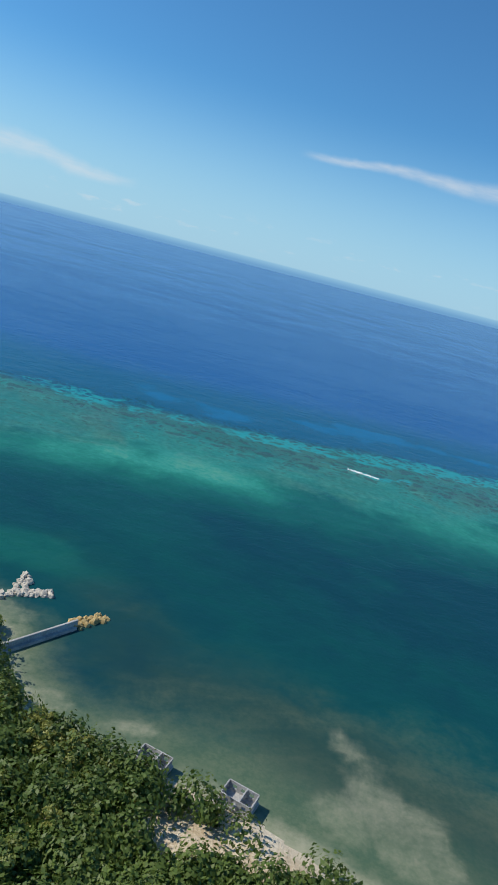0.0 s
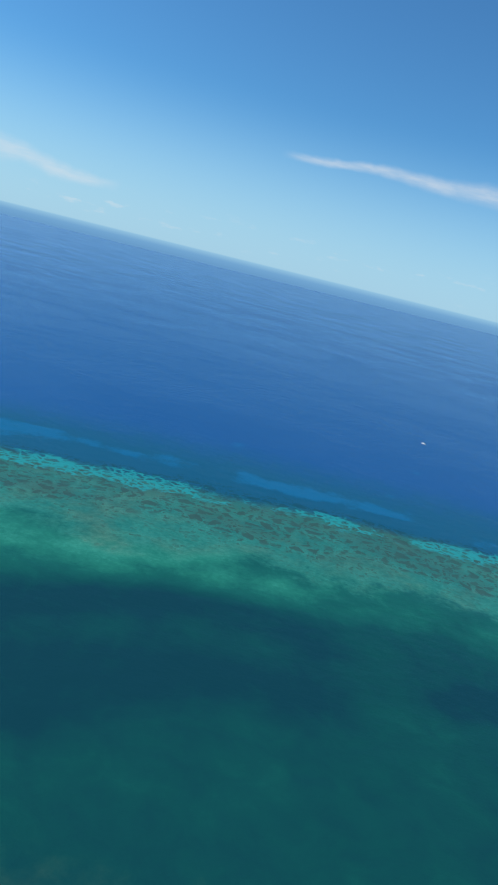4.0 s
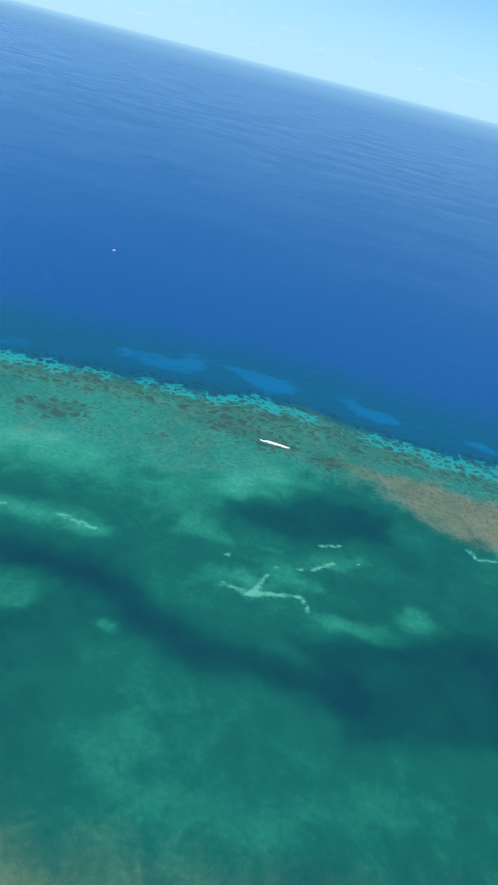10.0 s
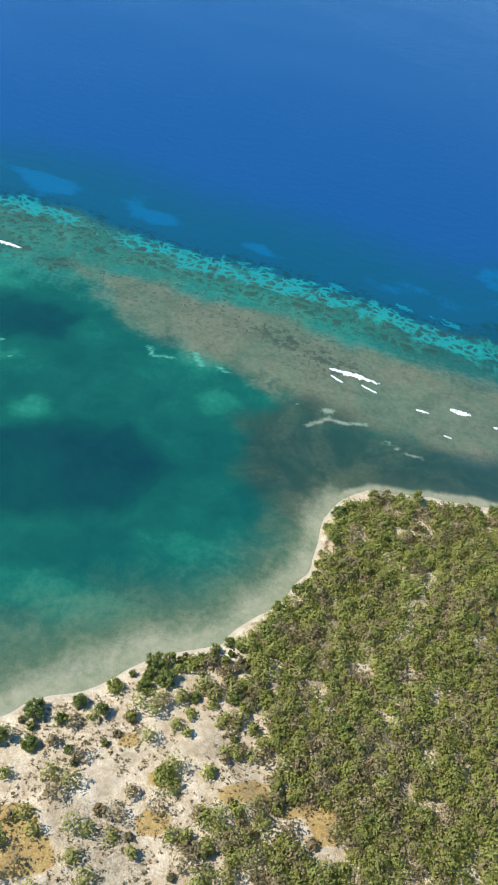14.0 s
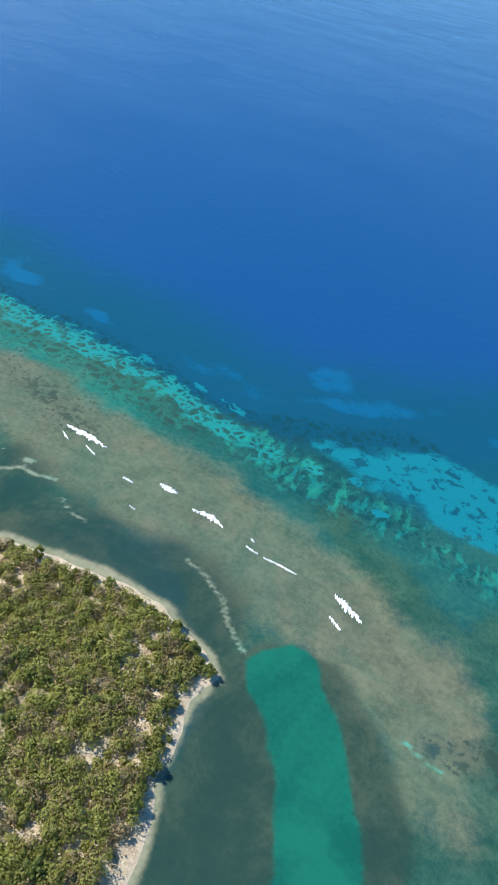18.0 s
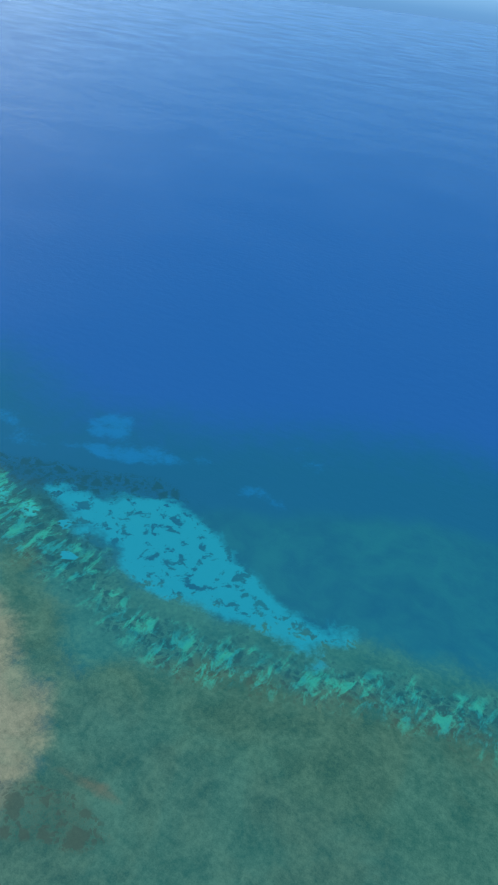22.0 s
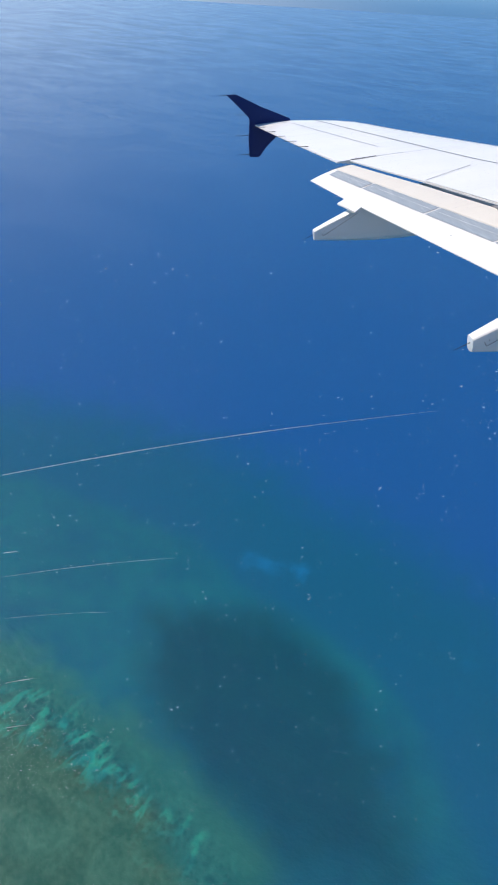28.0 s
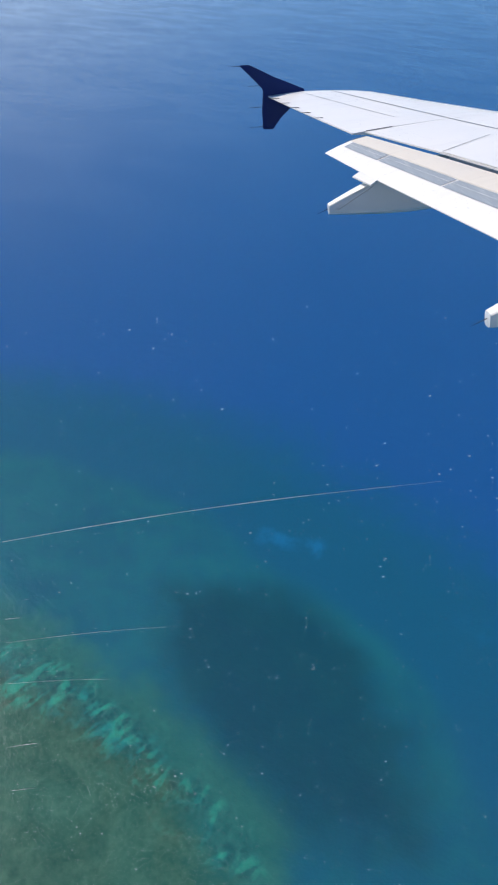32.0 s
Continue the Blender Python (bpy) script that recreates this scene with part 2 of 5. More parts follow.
def sea_material():
    m, n = material("sea_water")
    geo = n.add("ShaderNodeNewGeometry").outputs["Position"]
    big = n.noise(geo, 0.024, 6.0, 0.62, 1.1)
    mid = n.noise(geo, 0.10, 6.0, 0.62, 0.6)
    fine = n.noise(geo, 0.55, 4.0, 0.65)
    grain = n.noise(geo, 1.9, 3.0, 0.7)
    tone = n.math("ADD", n.math("MULTIPLY", mid, 0.42), n.math("ADD", n.math("MULTIPLY", fine, 0.33), n.math("MULTIPLY", grain, 0.25)))

    def ragged(key, k_mid, k_fine, lo, hi, v=None):
        """A zone with its border frayed by noise."""
        v = n.attr(key) if v is None else v
        v = n.math("ADD", v, n.math("MULTIPLY", n.math("SUBTRACT", mid, 0.5), k_mid))
        v = n.math("ADD", v, n.math("MULTIPLY", n.math("SUBTRACT", fine, 0.5), k_fine))
        return n.math("MULTIPLY", n.span(v, lo, hi), n.span(n.attr(key), 0.0, 0.12))

    def pair(a, b, lo=0.34, hi=0.66):
        return n.ramp(n.span(tone, lo, hi), [(0.0, a), (1.0, b)])

    # lagoon floor under clear water
    d = n.math("ADD", n.attr("lagoon"), n.math("ADD", n.math("MULTIPLY", n.math("SUBTRACT", big, 0.5), 0.30), n.math("MULTIPLY", n.math("SUBTRACT", mid, 0.5), 0.38)))
    d = n.math("ADD", d, n.math("MULTIPLY", n.math("SUBTRACT", fine, 0.5), n.span(d, 0.30, 0.9, 0.08, 0.42)))
    col = n.ramp(d, [(0.0, (0.003, 0.044, 0.058)), (0.25, (0.003, 0.066, 0.064)), (0.48, (0.005, 0.104, 0.082)), (0.68, (0.012, 0.172, 0.120)), (0.85, (0.026, 0.245, 0.175)), (1.0, (0.08, 0.29, 0.20))])
    col = n.mix(n.math("MULTIPLY", ragged("tan", 0.5, 0.15, 0.15, 0.95), 0.85), col, pair((0.070, 0.125, 0.070), (0.15, 0.185, 0.11)))
    # open terrace east of the lagoon
    col = n.mix(n.attr("terrace"), col, n.ramp(n.span(n.math("ADD", n.math("MULTIPLY", big, 0.6), n.math("MULTIPLY", mid, 0.4)), 0.35, 0.65), [(0.0, (0.003, 0.082, 0.132)), (1.0, (0.005, 0.110, 0.142))]))
    col = n.mix(n.math("MULTIPLY", ragged("green", 0.6, 0.3, 0.1, 0.9), 0.85), col, pair((0.008, 0.088, 0.078), (0.030, 0.150, 0.118)))
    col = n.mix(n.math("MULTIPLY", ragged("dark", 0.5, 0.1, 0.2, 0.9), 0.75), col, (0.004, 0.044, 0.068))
    # reef top
    col = n.mix(n.math("MULTIPLY", ragged("reef", 0.7, 0.3, 0.2, 0.8), 0.85), col, n.mix(n.span(big, 0.42, 0.68), pair((0.008, 0.140, 0.115), (0.032, 0.250, 0.190)), pair((0.018, 0.120, 0.090), (0.070, 0.220, 0.155))))
    col = n.mix(n.math("MULTIPLY", ragged("olive", 0.6, 0.3, 0.2, 0.8), 0.92), col, n.mix(n.span(big, 0.36, 0.62), pair((0.014, 0.066, 0.048), (0.050, 0.128, 0.085)), pair((0.012, 0.074, 0.056), (0.045, 0.135, 0.095))))
    col = n.mix(n.math("MULTIPLY", ragged("spit", 0.6, 0.25, 0.15, 0.85), 0.92), col, n.mix(n.span(big, 0.40, 0.62), pair((0.086, 0.112, 0.072), (0.190, 0.208, 0.138)), pair((0.062, 0.115, 0.075), (0.140, 0.190, 0.125))))
    col = n.mix(n.math("MULTIPLY", ragged("rust", 0.6, 0.3, 0.25, 0.8), 0.45), col, pair((0.045, 0.035, 0.022), (0.12, 0.078, 0.05)))
    col = n.mix(n.math("MULTIPLY", ragged("murk", 0.7, 0.15, 0.1, 1.0), 0.8), col, n.mix(n.span(big, 0.38, 0.64), (0.020, 0.054, 0.044), pair((0.034, 0.064, 0.046), (0.076, 0.102, 0.070))))
    col = n.mix(ragged("pool", 0.6, 0.5, 0.25, 0.8), col, n.mix(n.span(n.math("ADD", n.math("MULTIPLY", big, 0.75), n.math("MULTIPLY", fine, 0.25)), 0.36, 0.62), (0.004, 0.100, 0.078), (0.007, 0.152, 0.106)))
    # the drop-off and the deep
    beyond = n.span(n.math("ADD", n.attr("beyond"), n.math("MULTIPLY", n.math("SUBTRACT", n.math("ADD", n.math("MULTIPLY", mid, 0.6), n.math("MULTIPLY", fine, 0.4)), 0.5), n.span(n.attr("beyond"), 0.0, 0.4, 0.0, 0.6))), 0.05, 0.85)
    col = n.mix(beyond, col, n.mix(n.span(n.math("ADD", n.attr("deep"), n.math("MULTIPLY", n.math("SUBTRACT", mid, 0.5), 0.5)), 0.0, 0.8), (0.003, 0.082, 0.150), (0.006, 0.076, 0.225)))
    col = n.mix(n.math("MULTIPLY", ragged("pale", 0.9, 0.8, 0.3, 0.95), 0.62), col, (0.001, 0.135, 0.290))
    # coral heads: dark rounded dots and lumps, crowded where the reef is thick
    bent = n.add("ShaderNodeVectorMath", {0: geo, 1: n.add("ShaderNodeCombineXYZ", {0: n.math("MULTIPLY", mid, 11.0), 1: n.math("MULTIPLY", fine, 3.5)}).outputs[0]}, operation="ADD").outputs[0]
    dots = n.add("ShaderNodeTexVoronoi", {"Vector": bent, "Scale": 0.55, "Randomness": 1.0})
    dot = n.math("MULTIPLY", n.span(dots.outputs["Distance"], 0.30, 0.55, 1.0, 0.0), n.span(n.add("ShaderNodeSeparateColor", {0: dots.outputs["Color"]}).outputs[0], 0.25, 0.55))
    speck = n.math("MAXIMUM", dot, n.span(grain, 0.50, 0.66))
    cover = n.math("ADD", n.attr("heads"), n.math("MULTIPLY", n.math("SUBTRACT", mid, 0.5), 1.0))
    thick = n.span(n.math("ADD", cover, n.math("MULTIPLY", n.math("SUBTRACT", fine, 0.5), 0.9)), 0.62, 1.10)
    lumps = n.add("ShaderNodeTexVoronoi", {"Vector": bent, "Scale": 0.17, "Randomness": 1.0}, feature="DISTANCE_TO_EDGE").outputs["Distance"]
    lump = n.math("MULTIPLY", n.span(n.math("ADD", lumps, n.math("MULTIPLY", n.math("SUBTRACT", fine, 0.5), 0.35)), 0.10, 0.24), n.span(cover, 0.30, 0.62))
    heads = n.math("MAXIMUM", n.math("MULTIPLY", n.math("MULTIPLY", speck, n.span(cover, 0.12, 0.55)), 0.7), n.math("MULTIPLY", thick, n.math("ADD", 0.38, n.math("MULTIPLY", speck, 0.5))))
    heads = n.math("MULTIPLY", n.math("MAXIMUM", heads, n.math("MULTIPLY", lump, 0.75)), n.span(n.attr("heads"), 0.03, 0.16))
    col = n.mix(heads, col, n.mix(n.math("MULTIPLY", n.math("MAXIMUM", beyond, n.attr("terrace")), n.span(n.attr("olive"), 0.2, 0.8, 1.0, 0.0)), (0.030, 0.058, 0.044), (0.004, 0.056, 0.070)))
    # bright sand between the coral: a net of veins on the reef edge, tongues on the spurs, an open field beyond
    veins = n.add("ShaderNodeTexVoronoi", {"Vector": bent, "Scale": 0.24, "Randomness": 1.0}, feature="DISTANCE_TO_EDGE").outputs["Distance"]
    vein = n.span(n.math("ADD", veins, n.math("MULTIPLY", n.math("SUBTRACT", fine, 0.5), 0.30)), 0.04, 0.24, 1.0, 0.0)
    net = n.attr("net")
    reach = n.span(n.math("ADD", net, n.math("MULTIPLY", n.math("SUBTRACT", mid, 0.5), 2.0)), 0.30, 0.62)
    solid = n.span(n.math("ADD", net, n.math("MULTIPLY", n.math("SUBTRACT", n.math("ADD", n.math("MULTIPLY", fine, 0.6), n.math("MULTIPLY", grain, 0.4)), 0.5), 1.8)), 0.80, 1.25)
    col = n.mix(n.math("MULTIPLY", n.math("MULTIPLY", n.math("MAXIMUM", n.math("MULTIPLY", vein, reach), solid), n.span(net, 0.10, 0.3)), 0.8), col, (0.007, 0.29, 0.29))
    lay = n.add("ShaderNodeMapping", {"Vector": geo, "Rotation": (0, 0, radians(28)), "Scale": (0.25, 0.10, 1.0)}).outputs[0]
    tongue = n.span(n.math("ADD", n.math("MULTIPLY", n.noise(lay, 1.0, 5.0, 0.62, 0.6), 1.0), n.math("MULTIPLY", n.math("SUBTRACT", fine, 0.5), 0.25)), 0.46, 0.64)
    col = n.mix(n.math("MULTIPLY", n.math("MULTIPLY", tongue, n.span(n.math("ADD", n.attr("spurs"), n.math("MULTIPLY", n.math("SUBTRACT", mid, 0.5), 1.2)), 0.30, 0.85)), 0.72), col, n.mix(n.span(mid, 0.4, 0.6), (0.004, 0.205, 0.205), (0.012, 0.28, 0.20)))
    isles = n.span(n.math("ADD", n.noise(geo, 0.16, 5.0, 0.62, 0.3), n.math("MULTIPLY", n.math("SUBTRACT", fine, 0.5), 0.25)), 0.53, 0.60, 1.0, 0.0)
    col = n.mix(n.math("MULTIPLY", n.math("MULTIPLY", ragged("sand", 0.7, 0.5, 0.3, 0.75), isles), 0.88), col, (0.002, 0.205, 0.265))
    # suspended sand by the beach, foam lines and wash
    col = n.mix(n.math("MULTIPLY", ragged("milk", 0.6, 0.2, 0.12, 0.95), 0.9), col, pair((0.21, 0.245, 0.150), (0.36, 0.355, 0.25)))
    col = n.mix(n.math("MULTIPLY", ragged("bright", 0.2, 0.9, 0.30, 0.9), 0.8), col, n.mix(n.attr("murk"), (0.09, 0.40, 0.29), (0.28, 0.33, 0.24)))
    swell = n.add("ShaderNodeMapping", {"Vector": geo, "Rotation": (0, 0, radians(-12)), "Scale": (0.8, 1.3, 1.0)}).outputs[0]
    chop = n.math("ADD", n.math("MULTIPLY", n.noise(swell, 0.14, 5.0, 0.6), 1.2), n.math("MULTIPLY", n.noise(geo, 1.2, 3.0, 0.6), 0.25))
    relief = n.bump(chop, 0.2, 1.0)
    # wind streaks and slicks
    slick = n.add("ShaderNodeMapping", {"Vector": geo, "Rotation": (0, 0, radians(24)), "Scale": (0.7, 1.25, 1.0)}).outputs[0]
    wind = n.math("ADD", n.math("MULTIPLY", n.noise(slick, 0.009, 6.0, 0.6, 0.8), 0.6), n.math("MULTIPLY", n.noise(slick, 0.06, 5.0, 0.65, 0.5), 0.4))
    gloss = n.math("MULTIPLY", n.add("ShaderNodeFresnel", {"IOR": 1.33, "Normal": relief}).outputs[0], n.span(wind, 0.34, 0.66, 0.58, 0.80))
    under = n.add("ShaderNodeBsdfDiffuse", {"Color": col, "Normal": relief}).outputs[0]
    shine = n.add("ShaderNodeBsdfGlossy", {"Color": (0.75, 0.9, 1.0, 1.0), "Roughness": 0.24, "Normal": relief}).outputs[0]
    n.add("ShaderNodeOutputMaterial", {"Surface": n.add("ShaderNodeMixShader", {0: gloss, 1: under, 2: shine}).outputs[0]})
    return m


def sand_material():
    m, n = material("coral_sand_ground")
    geo = n.add("ShaderNodeNewGeometry").outputs["Position"]
    z = n.add("ShaderNodeSeparateXYZ", {0: geo}).outputs[2]
    big, mid, fine = n.noise(geo, 0.07, 5.0, 0.6, 0.5), n.noise(geo, 0.3, 6.0, 0.65, 0.6), n.noise(geo, 2.4, 5.0, 0.7)
    col = n.ramp(n.math("ADD", n.math("MULTIPLY", mid, 0.5), n.math("MULTIPLY", fine, 0.5)), [(0.30, (0.24, 0.175, 0.105)), (0.46, (0.47, 0.375, 0.245)), (0.62, (0.74, 0.65, 0.49)), (0.8, (0.82, 0.76, 0.62))])
    ochre = n.span(n.math("ADD", n.attr("ochre"), n.math("MULTIPLY", n.math("SUBTRACT", fine, 0.5), 0.6)), 0.3, 0.7)
    col = n.mix(n.math("MULTIPLY", ochre, 0.8), col, n.ramp(fine, [(0.3, (0.24, 0.14, 0.03)), (0.7, (0.50, 0.34, 0.08))]))
    dry = n.math("MULTIPLY", n.span(big, 0.48, 0.62), n.math("MULTIPLY", n.span(fine, 0.42, 0.58), n.span(z, 0.9, 1.8)))
    col = n.mix(n.math("MULTIPLY", dry, 0.75), col, (0.11, 0.105, 0.075))
    wet = n.span(z, 0.0, 0.16, 1.0, 0.0)
    col = n.mix(n.math("MULTIPLY", wet, 0.7), col, (0.50, 0.45, 0.34))
    finish(n, col, n.span(z, 0.0, 0.4, 0.5, 0.95), n.bump(n.math("ADD", mid, n.math("MULTIPLY", fine, 0.4)), 0.7, 0.5))
    return m


def leaf_material(name, a, b):
    m, n = material(name)
    p = local(n)
    rnd = n.add("ShaderNodeObjectInfo").outputs["Random"]
    isl = n.add("ShaderNodeNewGeometry").outputs["Random Per Island"]
    # leaf and crown tones vary; the broadest noise paints in shadowed masses of canopy
    f = n.math("ADD", n.math("MULTIPLY", isl, 0.16), n.math("ADD", n.math("MULTIPLY", n.span(n.noise(p, 0.28, 4.0), 0.3, 0.7), 0.42), n.math("MULTIPLY", n.span(n.noise(p, 0.045, 3.0), 0.35, 0.65), 0.42)))
    col = n.mix(f, a, b)
    col = n.mix(n.math("MULTIPLY", rnd, 0.55), col, (b[0] * 1.25, b[1] * 0.95, b[2] * 0.9))
    solid = n.add("ShaderNodeBsdfPrincipled", {"Base Color": col, "Roughness": 0.55}).outputs[0]
    thin = n.add("ShaderNodeBsdfTranslucent", {"Color": col}).outputs[0]
    n.add("ShaderNodeOutputMaterial", {"Surface": n.add("ShaderNodeMixShader", {0: 0.45, 1: solid, 2: thin}).outputs[0]})
    return m


SEA, SAND = sea_material(), sand_material()
LEAF = leaf_material("mangrove_leaves", (0.070, 0.118, 0.030), (0.36, 0.44, 0.115))
LEAF_DRY = leaf_material("scrub_leaves", (0.17, 0.16, 0.08), (0.36, 0.34, 0.18))
LEAF_DEEP = leaf_material("hill_leaves", (0.05, 0.10, 0.02), (0.16, 0.24, 0.05))
BARK = rough_material("bark", (0.10, 0.075, 0.05), (0.20, 0.16, 0.11), 4.0)
ROCK = rough_material("limestone_boulders", (0.34, 0.31, 0.25), (0.60, 0.56, 0.47), 0.8)
OCHRE_ROCK = rough_material("ochre_boulders", (0.30, 0.21, 0.08), (0.52, 0.40, 0.18), 0.8)
CONCRETE = rough_material("weathered_concrete", (0.28, 0.28, 0.27), (0.46, 0.46, 0.44), 0.6)
FOAM = rough_material("sea_foam", (0.55, 0.62, 0.60), (0.86, 0.88, 0.88), 0.5)
HULL = rough_material("boat_white", (0.70, 0.71, 0.72), (0.80, 0.80, 0.80), 1.0, 0.4)


# ---- building helpers ----
def part(name, bm, mat, parent=None, label="", smooth=False):
    """Links a bmesh as one mesh object, under parent if there is one."""
    me = bpy.data.meshes.new(name)
    bm.to_mesh(me)
    bm.free()
    return part_of(name, me, mat, parent, label, smooth)


def part_of(name, me, mat, parent=None, label="", smooth=False):
    if not me.materials:
        me.materials.append(mat)
    if smooth:
        me.polygons.foreach_set("use_smooth", [True] * len(me.polygons))
        me.set_sharp_from_angle(angle=radians(38))
    ob = new(name, me)
    ob.parent = parent
    if label:
        ob["label"] = label
    return ob


def loft(rings, cap=True, closed=True):
    """A skin over rings of equal length."""
    bm = bmesh.new()
    vs = [[bm.verts.new(p) for p in ring] for ring in rings]
    k = len(rings[0])
    for a, b in zip(vs, vs[1:]):
        for i in range(k if closed else k - 1):
            bm.faces.new((a[i], a[(i + 1) % k], b[(i + 1) % k], b[i]))
    if cap:
        bm.faces.new(vs[0][::-1])
        bm.faces.new(vs[-1])
    bmesh.ops.recalc_face_normals(bm, faces=bm.faces)
    return bm


def slab(points, way, bevel=0.0):
    """A flat outline pushed along a vector into a plate."""
    way = Vector(way)
    bm = loft([[Vector(p) for p in points], [Vector(p) + way for p in points]])
    if bevel:
        bmesh.ops.bevel(bm, geom=bm.edges[:], offset=bevel, segments=2, affect="EDGES")
    return bm


def box(cx, cy, cz, sx, sy, sz, bevel=0.0):
    bm = bmesh.new()
    bmesh.ops.create_cube(bm, size=1.0, matrix=Matrix.Translation((cx, cy, cz)) @ Matrix.Diagonal((sx, sy, sz, 1)))
    if bevel:
        bmesh.ops.bevel(bm, geom=bm.edges[:], offset=bevel, segments=2, affect="EDGES")
    return bm


def rod(a, b, r0, r1, sides=6):
    a, b = Vector(a), Vector(b)
    q = (b - a).to_track_quat("Z", "Y").to_matrix()
    ring = [q @ Vector((math.cos(i * math.tau / sides), math.sin(i * math.tau / sides), 0)) for i in range(sides)]
    return loft([[a + v * r0 for v in ring], [b + v * r1 for v in ring]])


def lerp(x, table):
    return float(np.interp(x, [p[0] for p in table], [p[1] for p in table]))


# ---- coast and sea ----
COAST = [(-4000, 140), (-684.5, 101.8), (-544.7, 85.8), (-504.2, 77.9), (-487.3, 71.4), (-481.3, 61.9), (-474.5, 56.8), (-464.7, 53.6), (-453, 52.9), (-445.3, 50.1), (-436.6, 47.3), (-416.1, 40.6), (-368.2, 32.9), (-292.5, 31.7),
         (-224.9, 37.3), (-147.1, 33.9), (-88.5, 34.3), (-48.9, 41), (-30.9, 47.1), (-21, 51.1), (-12, 57.2), (-1.2, 67.3), (9.7, 74.5), (21.7, 85.7), (35.7, 93.9), (46.6, 108), (54.6, 123.2), (55.5, 138.3), (60.6, 152.6), (68.5, 159),
         (83.4, 161.2), (100.5, 164.6), (111.8, 165.3), (125.1, 165.5), (137.9, 160.9), (145.4, 158.2), (152, 153.3), (148.4, 143.2), (151.7, 128.2), (152.3, 120), (156, 110.1), (158.5, 98), (162.3, 78.9), (169.1, 48.2), (184.5, 8.8), (220, -100), (4000, -400)]


def hash_noise(x, y, cell, seed):
    """Smooth value noise on arrays."""
    u, v = x / cell, y / cell
    i, j = np.floor(u).astype(np.int64), np.floor(v).astype(np.int64)
    f, g = u - i, v - j
    f, g = f * f * (3 - 2 * f), g * g * (3 - 2 * g)

    def h(a, b):
        k = (a * 374761393 + b * 668265263 + seed * 974634543) & 0xFFFFFFFF
        k = ((k ^ (k >> 13)) * 1274126177) & 0xFFFFFFFF
        return ((k ^ (k >> 16)) & 0xFFFF) / 65535.0

    top = h(i, j) * (1 - f) + h(i + 1, j) * f
    low = h(i, j + 1) * (1 - f) + h(i + 1, j + 1) * f
    return top * (1 - g) + low * g


def fbm(x, y, cell, seed, octaves=4):
    total, amp, norm = 0.0, 1.0, 0.0
    for o in range(octaves):
        total, norm = total + amp * hash_noise(x, y, cell / 2 ** o, seed + o), norm + amp
        amp *= 0.5
    return total / norm - 0.5


def near_line(x, y, pts):
    """Distance to a polyline."""
    best = np.full(np.shape(x), 1e9)
    for (ax, ay), (bx, by) in zip(pts, pts[1:]):
        dx, dy = bx - ax, by - ay
        k = np.clip(((x - ax) * dx + (y - ay) * dy) / (dx * dx + dy * dy + 1e-9), 0, 1)
        best = np.minimum(best, np.hypot(x - ax - k * dx, y - ay - k * dy))
    return best


def inside_of(x, y, poly):
    """Distance to an outline: above zero inside it, below zero outside."""
    x, y = np.asarray(x, float), np.asarray(y, float)
    within = np.zeros(np.shape(x), bool)
    for (ax, ay), (bx, by) in zip(poly, poly[1:] + poly[:1]):
        within ^= ((ay > y) != (by > y)) & (x < (bx - ax) * (y - ay) / ((by - ay) if by != ay else 1e-9) + ax)
    d = near_line(x, y, poly + poly[:1])
    return np.where(within, d, -d)


def offshore(x, y):
    """Distance from the coast: above zero at sea, below zero on land."""
    x, y = np.asarray(x, float), np.asarray(y, float)
    return -inside_of(x, y, COAST + [(4000, -9000), (-4000, -9000)])


def step(v, a, b):
    t = np.clip((v - a) / (b - a), 0, 1)
    return t * t * (3 - 2 * t)


def blob(x, y, cx, cy, rx, ry, turn=0.0):
    c, s = math.cos(radians(turn)), math.sin(radians(turn))
    u, v = (x - cx) * c + (y - cy) * s, -(x - cx) * s + (y - cy) * c
    return np.exp(-((u / rx) ** 2 + (v / ry) ** 2))


def axis(fine, lo, hi, ends):
    inner = np.arange(lo, hi + fine, fine)
    a, b, left, right = fine, fine, [lo], [hi]
    while left[-1] > ends[0]:
        a *= 1.25
        left.append(left[-1] - a)
    while right[-1] < ends[1]:
        b *= 1.25
        right.append(right[-1] + b)
    return np.array(left[:0:-1] + inner.tolist() + [r for r in right[1:] if r > inner[-1]])


def sheet(name, xs, ys, zs, fields, mat, kind, label):
    """A grid sheet of heights zs with scalar fields on its points."""
    nx, ny = len(xs), len(ys)
    gx, gy = np.meshgrid(xs, ys)
    co = np.stack([gx.ravel(), gy.ravel(), zs.ravel()], 1).astype(np.float32)
    i = np.arange(nx * ny).reshape(ny, nx)
    quads = np.stack([i[:-1, :-1], i[:-1, 1:], i[1:, 1:], i[1:, :-1]], -1).reshape(-1, 4)
    me = bpy.data.meshes.new(name)
    me.vertices.add(len(co))
    me.vertices.foreach_set("co", co.ravel())
    me.loops.add(quads.size)
    me.loops.foreach_set("vertex_index", quads.ravel().astype(np.int32))
    me.polygons.add(len(quads))
    me.polygons.foreach_set("loop_start", np.arange(0, quads.size, 4, dtype=np.int32))
    me.update(calc_edges=True)
    for key, values in fields.items():
        me.attributes.new(key, "FLOAT", "POINT").data.foreach_set("value", np.clip(values, 0, 1).ravel().astype(np.float32))
    ob = part_of(name, me, mat, smooth=True)
    return tagged(ob, label, kind, kind="structure")


